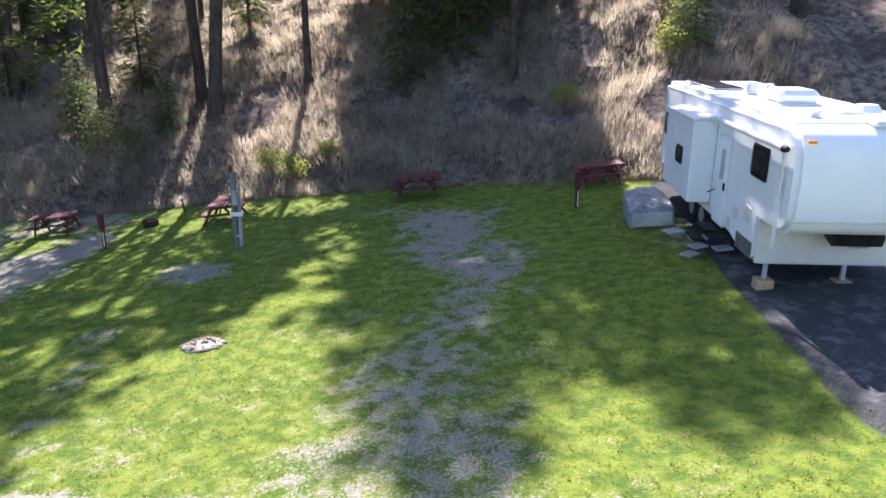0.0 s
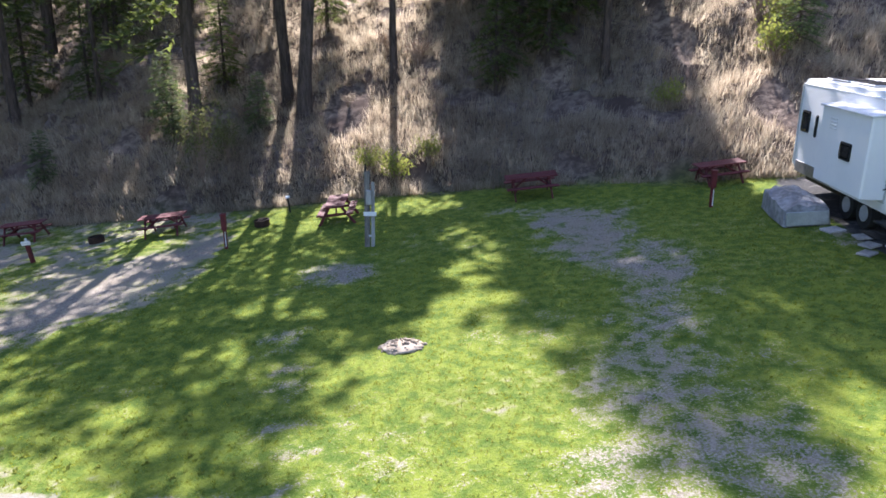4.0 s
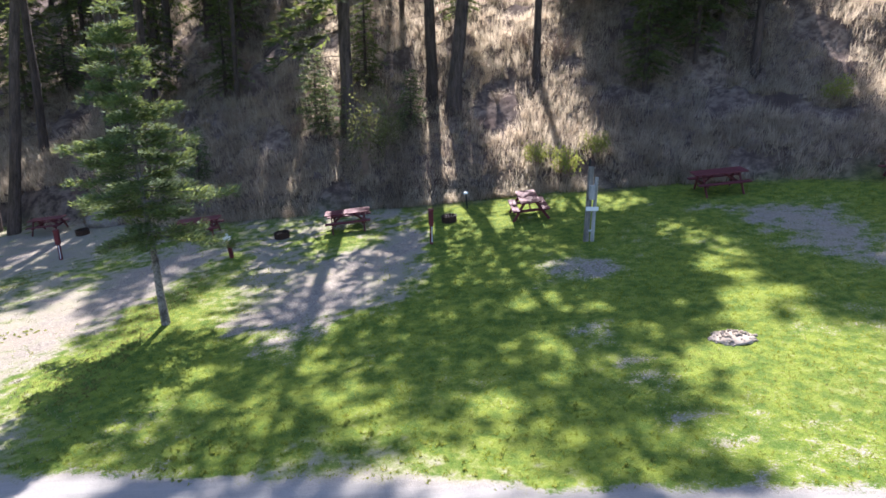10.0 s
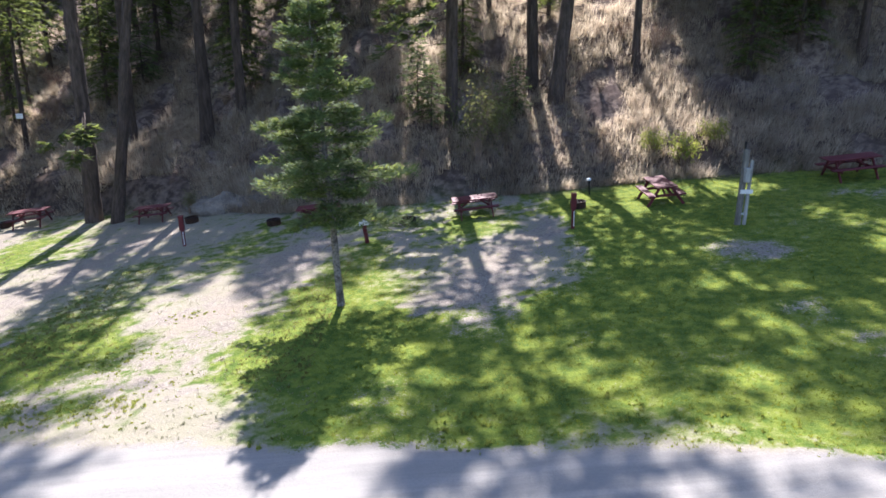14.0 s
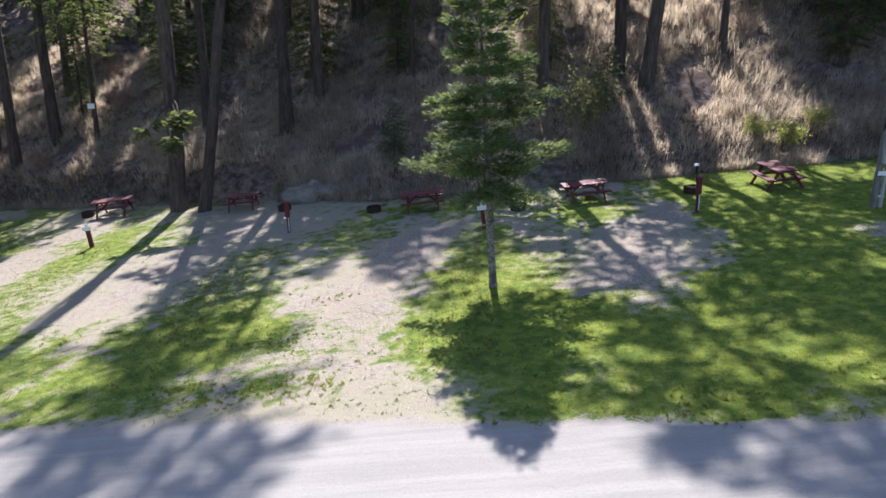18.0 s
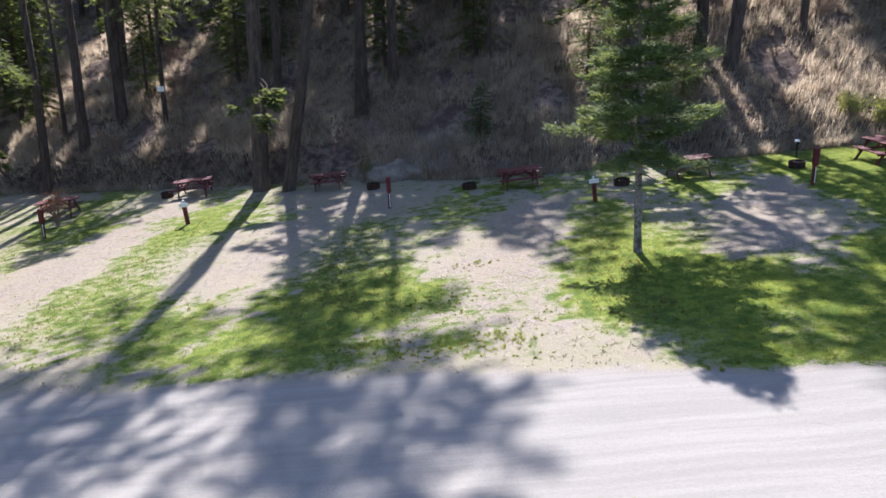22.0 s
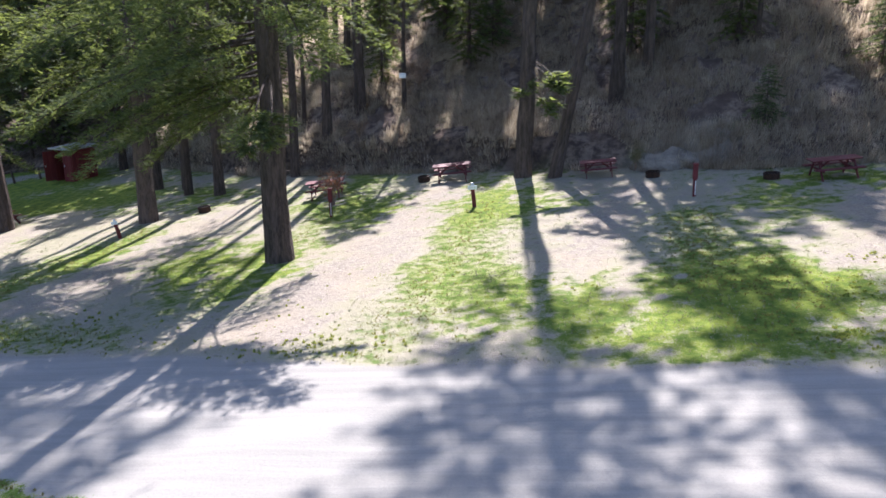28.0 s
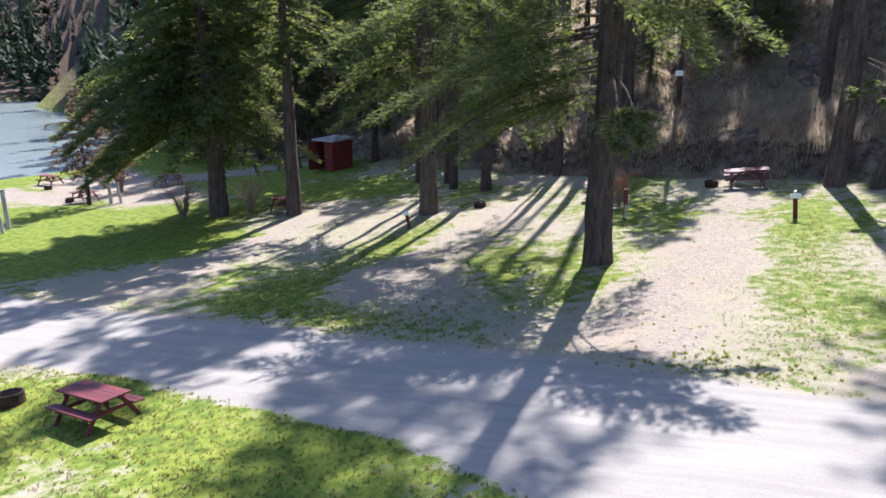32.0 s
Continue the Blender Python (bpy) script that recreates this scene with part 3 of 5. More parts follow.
PAIR_K = fir_meshes(16, 24, 12, 3.1, 0.31, 50, 60, 0.38, stubs=24, shape=0.5, lean=(0.075, 0))
TALL_M = fir_meshes(18, 26, 8.0, 3.7, 0.26, 84, 60, 0.38, stubs=16, shape=0.34, tufts=((3.8, 1.2, 2.8), (4.4, 1.9, 2.8), (5.0, 0.9, 3.0), (5.5, 2.6, 2.6), (6.0, 1.4, 3.2), (6.6, 2.1, 3.0), (7.0, 0.6, 3.0), (6.2, 4.2, 2.2)))
STOUT_N = fir_meshes(25, 17.5, 7.0, 3.7, 0.27, 74, 58, 0.34, stubs=20, shape=0.55, lean=(-0.05, 0))
THICK_L = fir_meshes(17, 24, 9, 3.9, 0.3, 110, 80, 0.38, stubs=16, shape=0.5)
DENSE_F = fir_meshes(11, 20, 3.2, 3.9, 0.33, 100, 74, 0.36, shape=0.6)
HIGH_G = fir_meshes(12, 29, 22, 3.2, 0.24, 28, 50, 0.36, shape=0.6, stubs=24)
BUSHY_E = fir_meshes(5, 13, 1.4, 2.8, 0.2, 90, 60, 0.32, stubs=6)
HIGH_H = fir_meshes(13, 30, 18, 4.8, 0.34, 46, 60, 0.36, sides=16, n=30, shape=0.6, stubs=34, tufts=((4.5, -1.3, 3.1, 1), (4.6, -1.0, 2.7, 1), (4.5, -1.15, 2.9, 1), (4.4, -1.5, 2.8, 1)))
YOUNG = fir_meshes(6, 7.5, 2.3, 2.0, 0.10, 78, 330, 0.13, NEEDLES_BLUE, slim=0.1, stubs=2, shape=0.95, droop=-0.08, fan=0.3, puff=0.03, bark=BARK_PALE, lift=0.2, whorl=5)
SMALL = fir_meshes(7, 3.2, 0.3, 1.0, 0.05, 60, 46, 0.13, NEEDLES_BLUE, stubs=0)
plant(YOUNG, -17.05, 16.3, 20, label="young green fir with a slender pale trunk on the lawn", tip=(0, -3.5))
BIG = fir_meshes(8, 24, 10.5, 4.6, 0.40, 70, 360, 0.17, slim=0.085, sides=18, n=34, stubs=16, shape=0.6, limb=0.008, droop=0.34, fan=0.36, tufts=((5.4, -1.3, 4.2, 1), (5.3, -1.15, 4.0, 1), (7.2, -0.7, 3.4), (7.4, 1.2, 3.4), (7.8, -2.4, 3.2), (7.9, -0.9, 4.6), (4.9, 3.0, 4.6), (5.4, 3.6, 5.2), (5.8, 2.6, 5.4), (6.3, 3.3, 5.6), (6.0, 4.1, 4.6), (6.8, 2.9, 5.0), (5.1, 2.3, 4.0), (5.6, 3.1, 6.2), (6.4, 3.5, 6.4), (6.6, 2.7, 6.2), (4.8, 3.9, 4.4), (8.4, -0.6, 4.4), (8.2, -0.5, 4.4), (8.0, 3.4, 6.2), (8.6, 2.8, 6.2)))
BROAD = fir_meshes(9, 21, 3.4, 5.6, 0.46, 150, 560, 0.24, slim=0.1, stubs=4, shape=0.5, droop=0.4, limb=0.008, fan=0.36, tufts=((7.0, 2.85, 6.2), (6.0, 2.5, 6.0), (5.5, 3.2, 5.8), (5.4, 2.9, 5.4), (5.0, 2.6, 5.2), (5.2, 3.1, 5.0), (8.0, 3.0, 6.5), (8.2, 2.4, 6.2), (6.5, 3.5, 5.6)))
NEAR_I = fir_meshes(14, 21, 7.2, 3.4, 0.33, 84, 150, 0.26, slim=0.11, stubs=18)
NEAR_J = fir_meshes(15, 20, 9.0, 3.2, 0.34, 70, 190, 0.21, slim=0.09, stubs=14, droop=0.36, limb=0.009, tufts=((5.2, 4.0, 3.6), (5.6, 4.9, 4.0), (6.2, 3.2, 4.2), (6.6, 5.6, 4.0), (7.2, 4.4, 4.2), (7.6, 3.6, 4.2), (7.9, 5.2, 4.0), (8.2, 2.6, 4.0), (8.4, 0.4, 3.6)))
SPARSE = fir_meshes(10, 7.0, 1.8, 2.2, 0.12, 60, 60, 0.22, mat=MIXED, stubs=5, shape=0.6)
plant(BIG, -36.1, 19.4, 0, label="large fir with furrowed bark and drooping boughs beside gravel")
plant(BROAD, -56.4, 27.1, 60, label="broad fir with a thick trunk and low spreading boughs")
plant(NEAR_I, -51.8, 26.9, 130, 1.0, label="straight fir with a long bare trunk beside a picnic table")
plant(NEAR_J, -44.6, 26.4, 0, 1.1, label="dark fir with a bare lower trunk beside the gravel")
plant(SPARSE, -68.5, 29.7, 80, label="small sparse fir, partly reddish, by the far gravel lane")
# Some firs high on the slope are out of view, added for their shade.
FOREST = [  # meshes, x, y, turn, size
    (SLIM_P, -6.0, 32.0, 0, 1.0), (STOUT_N, -10.6, 31.4, 40, 1.0), (PAIR_K, -9.75, 30.3, 0, 1.0), (TALL_C, -12.2, 37.0, 50, 0.6), (TALL_C, -13.0, 40.5, 50, 0.5), (BUSHY_E, -17.2, 39.5, 50, 0.5), (BUSHY_E, -9.4, 35.5, 150, 0.5), (BUSHY_E, -3.6, 37.0, 250, 0.6),
    (TALL_C, 2.9, 30.2, 60, 0.8), (THICK_L, 3.4, 33.5, 60, 0.85), (TALL_A, -1.6, 37.5, 10, 1.05), (DENSE_F, 1.8, 35.5, 130, 1.1), (DENSE_F, -1.4, 40.5, 250, 1.3),
    (HIGH_H, -29.3, 29.0, 0, 1.0), (DENSE_F, -20.5, 37.5, 10, 0.48), (DENSE_F, -21.5, 41.0, 90, 0.45), (DENSE_F, -23.0, 40.0, 190, 0.5), (BUSHY_E, -72.0, 46.0, 0, 0.7), (BUSHY_E, -74.5, 47.0, 50, 0.75), (BUSHY_E, -69.5, 47.5, 100, 0.75), (BUSHY_E, -67.0, 48.0, 150, 0.8), (BUSHY_E, -77.0, 49.0, 200, 0.8), (BUSHY_E, -64.5, 47.5, 250, 0.8), (HIGH_G, -24.0, 33.6, 200, 0.95), (TALL_A, -25.4, 32.6, 60, 0.95),
    (HIGH_G, -41.3, 36.7, 15, 0.5), (POLE_D, -45.4, 40.0, 95, 0.75), (POLE_D, -44.2, 40.2, 195, 0.7), (HIGH_G, -38.1, 36.4, 205, 1.15), (HIGH_G, -40.8, 33.6, 75, 0.9), (HIGH_G, -48.4, 33.8, 175, 0.9), (POLE_D, -35.6, 35.6, 300, 0.8),
    (HIGH_G, -25.2, 40.0, 66, 0.95), (BUSHY_E, 0.6, 30.8, 15, 0.5), (BUSHY_E, 2.0, 32.0, 75, 0.6), (BUSHY_E, -1.6, 30.4, 135, 0.5), (BUSHY_E, -0.4, 32.4, 205, 0.65), (BUSHY_E, 4.6, 33.5, 35, 0.5), (BUSHY_E, -24.6, 36.0, 140, 0.65),
    (HIGH_G, -45.5, 31.5, 44, 0.8), (HIGH_H, -43.6, 30.9, 88, 0.72), (HIGH_G, -46.4, 33.0, 132, 0.85), (DENSE_F, -56.2, 45.0, 176, 0.9), (DENSE_F, -53.5, 45.5, 10, 0.9), (DENSE_F, -60.0, 47.5, 40, 1.0), (DENSE_F, -60.5, 51.0, 140, 1.0), (DENSE_F, -57.5, 50.0, 240, 1.0), (DENSE_F, -63.5, 54.0, 20, 1.0), (DENSE_F, -66.5, 56.5, 90, 1.1), (DENSE_F, -64.0, 58.5, 150, 1.1), (DENSE_F, -69.0, 60.0, 220, 1.0), (DENSE_F, -61.5, 56.0, 300, 1.1), (DENSE_F, -67.0, 62.0, 40, 1.2), (DENSE_F, -55.0, 41.0, 120, 0.75), (POLE_D, -50.5, 41.0, 220, 0.85), (HIGH_G, -39.5, 35.0, 50, 1.0), (DENSE_F, -58.0, 29.2, 200, 0.9), (DENSE_F, -71.0, 55.5, 10, 1.0), (DENSE_F, -70.0, 52.5, 100, 0.9), (DENSE_F, -66.5, 51.0, 200, 0.95),
    (BUSHY_E, -2.4, 36.0, 40, 0.95), (BUSHY_E, 0.3, 36.6, 140, 1.0), (BUSHY_E, 2.7, 36.2, 240, 0.9), (BUSHY_E, -0.9, 38.6, 340, 1.05), (BUSHY_E, 3.4, 38.8, 60, 1.0),
    (TALL_C, -20.8, 37.0, 30, 0.72), (HIGH_G, -19.6, 33.0, 140, 0.5), (DENSE_F, -18.8, 43.0, 70, 0.8), (DENSE_F, -21.0, 45.0, 170, 0.85), (DENSE_F, -24.0, 44.0, 270, 0.8), (TALL_B, -22.6, 39.5, 270, 0.6),
    (HIGH_G, -29.55, 34.2, 10, 0.9), (HIGH_G, -40.6, 43.0, 60, 0.9), (DENSE_F, -31.5, 43.5, 160, 0.5), (DENSE_F, -27.5, 44.0, 20, 0.8), (BUSHY_E, -43.6, 38.6, 200, 0.5), (BUSHY_E, -46.2, 41.5, 80, 0.6), (BUSHY_E, -37.2, 37.6, 310, 0.4), (TALL_C, -37.4, 39.5, 100, 0.5), (DENSE_F, -39.5, 46.0, 130, 0.55), (DENSE_F, -42.5, 47.0, 230, 0.6), (DENSE_F, -47.0, 44.0, 30, 0.55), (DENSE_F, -49.5, 46.0, 90, 0.9),
    (DENSE_F, -74.0, 53.0, 0, 0.9), (DENSE_F, -78.0, 56.0, 70, 1.0), (DENSE_F, -82.0, 58.0, 140, 0.9), (DENSE_F, -86.0, 60.0, 210, 1.0), (DENSE_F, -80.0, 62.0, 280, 1.1), (DENSE_F, -90.0, 66.0, 350, 1.0), (DENSE_F, -75.0, 59.0, 60, 1.1), (DENSE_F, -94.0, 66.0, 20, 1.0), (DENSE_F, -98.0, 72.0, 120, 1.0), (DENSE_F, -88.0, 72.0, 220, 1.2),
    (BUSHY_E, -20.3, 33.5, 260, 0.45), (TALL_A, 14.0, 29.0, 30, 0.9), (TALL_C, 14.5, 33.0, 120, 1.0)]
plant(TALL_M, -14.2, 29.8, 110, 1.08, tip=(0, -3))
plant(HIGH_G, -28.0, 28.3, 0, 1.0, label="leaning fir trunk beside a straight one at the bank", tip=(0, 9))
for k, (me, x, y, turn, size) in enumerate(FOREST):
    plant(me, x, y, turn, size)
rng = random.Random(4)
taken = [(f[1], f[2]) for f in FOREST]
tries = 0
while len(taken) < 150 and tries < 9000:
    tries += 1
    x = rng.uniform(-59, 16) if rng.random() < 0.5 else rng.uniform(-62, -18)
    d = rng.uniform(5, 44)
    y = foot(x) + d
    lane = x + 0.09 * (y - 25)
    if -10.5 < lane < -1.5 or 3.0 < lane < 11.5 or -18.0 < lane < -13.0 or -35.2 < lane < -33.0 or -43.5 < lane < -38.5 or (-26 < x < -17 and d < 14) or shore(x, y) > -10 or min((x - a) ** 2 + (y - b) ** 2 for a, b in taken) < 7:
        continue
    me, high = rng.choice(((TALL_A, 22), (DENSE_F, 20), (TALL_C, 20), (DENSE_F, 20), (BUSHY_E, 13)))
    most = 0.45 * d + 2.5 if x > -16.5 else 0.58 * d + 3
    if most < 5:
        continue
    taken.append((x, y))
    size = min(most / high, rng.uniform(0.8, 1.05))
    if size < 0.5:
        me, size = BUSHY_E, min(most / 13, 1.0)
    plant(me, x, y, rng.uniform(0, 360), size, label="dark fir in the hillside forest")
for x, y, size in ((-11.5, 29.7, 0.75), (-15.6, 30.5, 1.0), (-15.0, 29.4, 0.8), (-20.2, 28.6, 0.7), (9.5, 27.5, 1.1), (-31.6, 41, 1.2)):
    plant(SMALL, x, y, x * 40, size, label="small fir sapling among the dry hillside grass", name="fir_sapling", group="saplings")


# ---- picnic tables ----
def picnic_table(m, label, long=1.83):
    t = base_at("picnic_table", m, label, "table", "picnic tables")
    for k in range(5):
        part("tabletop_plank", slab((long, 0.147, 0.04), (0, (k - 2) * 0.148, 0.74), bevel=0.002), REDWOOD, t)
    for s in (-1, 1):
        for k in (0, 1):
            part("bench_plank", slab((long, 0.13, 0.04), (0, s * (0.48 + 0.134 * k), 0.44)), REDWOOD, t)
    for e in (-1, 1):
        x = e * (long / 2 - 0.32)
        part("seat_bearer", slab((0.045, 1.24, 0.1), (x, 0, 0.37)), REDWOOD, t)
        part("top_bearer", slab((0.045, 0.72, 0.09), (x, 0, 0.675)), REDWOOD, t)
        for s in (-1, 1):
            part("leg", slab((0.045, 0.1, 0.86), (x + e * 0.047, s * 0.43, 0.355), (s * 33, 0, 0)), REDWOOD, t)
        part("brace", slab((0.52, 0.05, 0.07), (x - e * 0.24, 0, 0.53), (0, e * 38, 0)), REDWOOD, t)
    return t


def on_ground(x, y, turn=0.0, up=0.0):
    e = 0.6
    n = Vector((base_height(x - e, y) - base_height(x + e, y), base_height(x, y - e) - base_height(x, y + e), 2 * e)).normalized()
    q = Vector((0, 0, 1)).rotation_difference(n).to_matrix().to_4x4()
    return Matrix.Translation((x, y, terrain(x, y) + up)) @ q @ pose(0, 0, 0, 0, 0, turn)


TABLES = [(-0.85, 23.35, 0, 1, "dark red picnic table at the foot of the shaded hillside"), (5.1, 22.6, 4, 0.95, "dark red picnic table behind a red post on the lawn"),
          (-7.3, 22.9, 91, 1, "red picnic table with a sunlit top on the lawn"), (-13.4, 23.6, 4, 0.95, "dark red picnic table beside a gravel pad"),
          (-18.95, 24.75, 3, 0.95, "dark red picnic table by the grassy bank"),
          (-26.3, 28.0, 0, 0.85, "red picnic table in deep shade under the firs"), (-32.25, 29.5, 5, 1, "weathered red picnic table with a sunlit top by the bank"),
          (-37.5, 28.4, 10, 1, "dark red picnic table beside a reddish bush"), (-52.9, 27.9, -12, 1, "dark picnic table under the tall fir"),
          (-42.7, 7.75, -9, 0.86, "small red picnic table with a sunlit top by the road"), (-69.6, 30.3, 10, 1, "brown picnic table by the far gravel lane"),
          (-78, 34.6, 5, 1, "pale picnic table on the lake shore"), (-68.4, 36.4, 30, 1, "brown picnic table on the far gravel")]
first = None
for x, y, turn, size, label in TABLES:
    if first is None:
        first = picnic_table(on_ground(x, y, turn) @ Matrix.Scale(0.94, 4), label)
    else:
        tagged(copy_thing(first, on_ground(x, y, turn) @ Matrix.Scale(size * 0.94, 4)), label)


# ---- site posts ----
def hookup_post(m, label, tilt=0.0):
    """A red post with an outlet box on its upper half and a pale strip below it."""
    p = base_at("hookup_post", Matrix.Translation(m.translation) @ Matrix.Scale(0.95, 4) @ pose(0, 0, 0, 0, tilt, 0), label, "post", "site posts")
    part("post", slab((0.1, 0.1, 1.3), (0, 0, 0.45), bevel=0.012), POSTRED, p)
    part("outlet_box", slab((0.16, 0.14, 0.5), (0, -0.02, 0.85), bevel=0.012), POSTRED, p)
    part("lid", slab((0.18, 0.18, 0.04), (0, -0.03, 1.115), (8, 0, 0)), POSTRED, p)
    part("reflector_strip", slab((0.025, 0.012, 0.5), (0.02, -0.056, 0.3), bevel=0.002), WHITE, p, "pale reflector strip")
    return p


def number_post(m, label, tilt=0.0):
    p = base_at("number_post", m @ pose(0, 0, 0, 0, tilt, 0), label, "post", "site posts")
    part("post", slab((0.15, 0.13, 1.1), (0, 0, 0.2), bevel=0.012), POSTRED, p)
    s = part("sign_board", slab((0.36, 0.03, 0.16), (0, -0.07, 0.82), bevel=0.006), WHITE, p, "white number board")
    for k in (-1, 0, 1):
        part("bar", slab((0.06, 0.004, 0.06), (k * 0.09, -0.088, 0.82), bevel=0), GALV, s)
    part("cap", rod(0.06, 0.045, 0.1, (0, 0, 0.9)), GALV, p, "small grey cap lamp")
    part("stem", rod(0.02, 0.02, 0.2, (0, 0, 0.73)), GALV, p)
    return p


for x, y, tilt in ((3.9, 20.0, 0), (-10.54, 21.0, -1), (-23.54, 23.6, -2), (-36.2, 24.75, 0)):
    hookup_post(on_ground(x, y), "dark red hookup post with an outlet box on the grass", tilt)
for x, y, tilt, size in ((-16.95, 21.63, -2, 0.82), (-30.8, 24.4, 0, 0.9), (-44.25, 23.84, -6, 0.75)):
    number_post(on_ground(x, y) @ Matrix.Scale(size, 4), "dark red post with a small white number board", tilt)


def utility_post(x, y):
    p = base_at("utility_post", pose(x, y, terrain(x, y)), "tall grey weathered post with a white plaque and conduit", "post")
    part("timber", slab((0.15, 0.13, 2.6), (-0.07, 0, 0.85), (0, 1.2, 0), bevel=0.015), DRIFTWOOD, p, "dark weathered timber")
    c = part("conduit", rod(0.055, 0.05, 2.25, (0.07, -0.05, -0.4), (0, 1.2, 0), sides=14), GREYWOOD, p, "pale grey conduit")
    for z in (0.3, 1.35):
        part("clamp", slab((0.18, 0.05, 0.05), (0.05, -0.06, z), bevel=0.006), GALV, c)
    part("meter_box", slab((0.17, 0.12, 0.42), (0.0, -0.1, 1.42), bevel=0.02), GREYWOOD, p, "grey outlet box")
    part("plaque", slab((0.36, 0.02, 0.12), (0.02, -0.12, 0.95), bevel=0.004), WHITE, p)
    part("cap", rod(0.03, 0.03, 0.25, (-0.09, 0, 2.1)), BLACKIRON, p)


utility_post(-5.95, 19.7)


# ---- fire rings, boxes ----
def fire_ring(x, y, r=0.26, h=0.22):
    bm = bmesh.new()
    n = 20
    rings = [[bm.verts.new((q * math.cos(6.2832 * s / n), q * math.sin(6.2832 * s / n), z)) for s in range(n)] for q, z in ((r, -0.05), (r, h), (r - 0.03, h), (r - 0.03, 0.02))]
    for a, b in zip(rings, rings[1:]):
        for s in range(n):
            bm.faces.new((a[s], a[(s + 1) % n], b[(s + 1) % n], b[s]))
    p = base_at("fire_ring", on_ground(x, y), "rusty steel fire ring on the ground", "fire ring", "fire rings")
    part("ring", bm, RUST, p)
    bm = bmesh.new()
    bmesh.ops.create_circle(bm, cap_ends=True, segments=16, radius=r - 0.03, matrix=Matrix.Translation((0, 0, 0.06)))
    part("ash", bm, BLACKIRON, p, "black ash")
    grate = bmesh.new()
    for k in range(-3, 4):
        w = 2 * math.sqrt(max(0.01, (r * 0.9) ** 2 - (k * 0.09) ** 2)) * 0.9
        slab((0.012, w, 0.012), (k * 0.09, 0, h - 0.02), bevel=0, bm=grate)
    part("grate", grate, BLACKIRON, p)


for x, y in ((-15.7, 23.35), (-20.75, 25.15), (-9.96, 23.2), (-24.4, 26.9), (-33.55, 29.75), (-42.65, 27.5), (-45.2, 7.9), (-70.8, 30.2), (-76.5, 33.2)):
    fire_ring(x, y)
p = base_at("water_tap", on_ground(-9.3, 24.6), "black standpipe tap with a white top by the bank", "tap")
part("pipe", rod(0.03, 0.03, 0.55), BLACKIRON, p)
part("spout", rod(0.02, 0.02, 0.16, (0, 0, 0.5), (90, 0, 0)), BLACKIRON, p)
part("handle", rod(0.09, 0.07, 0.06, (0, 0, 0.55)), WHITE, p, "white handle")

# pile of pale stones and ash on the lawn
bm = bmesh.new()
bmesh.ops.create_icosphere(bm, subdivisions=3, radius=1.0)
for v in bm.verts:
    k = 1 + 0.25 * noise.noise(v.co * 3)
    v.co = Vector((v.co.x * 0.52 * k, v.co.y * 0.42 * k, v.co.z * 0.1 * k))
pile = base_at("ash_pile", on_ground(-4.65, 12.55) @ Matrix.Diagonal((0.8, 0.8, 0.8, 1)), "low pile of pale ash and stones on the lawn", "stone pile")
part("mound", bm, ASH, pile, smooth=True)
bm = bmesh.new()
bmesh.ops.create_icosphere(bm, subdivisions=1, radius=1.0)
for v in bm.verts:
    v.co *= 1 + 0.3 * noise.noise(v.co * 2)
stone_me = part("stone", bm, ASH, pile, m=pose(0.3, 0, 0.1) @ Matrix.Scale(0.05, 4)).data
rng = random.Random(9)
for k in range(70):
    a, r = rng.uniform(0, 6.28), rng.random() ** 0.5 * 1.15
    o = new("stone", stone_me)
    o.parent = pile
    o.matrix_basis = pose(0.5 * r * math.cos(a), 0.4 * r * math.sin(a), max(0.0, 0.13 * (1 - r * r)) + 0.01, rng.uniform(0, 360), 0, rng.uniform(0, 360)) @ Matrix.Diagonal((rng.uniform(0.025, 0.06), rng.uniform(0.025, 0.05), 0.03, 1))

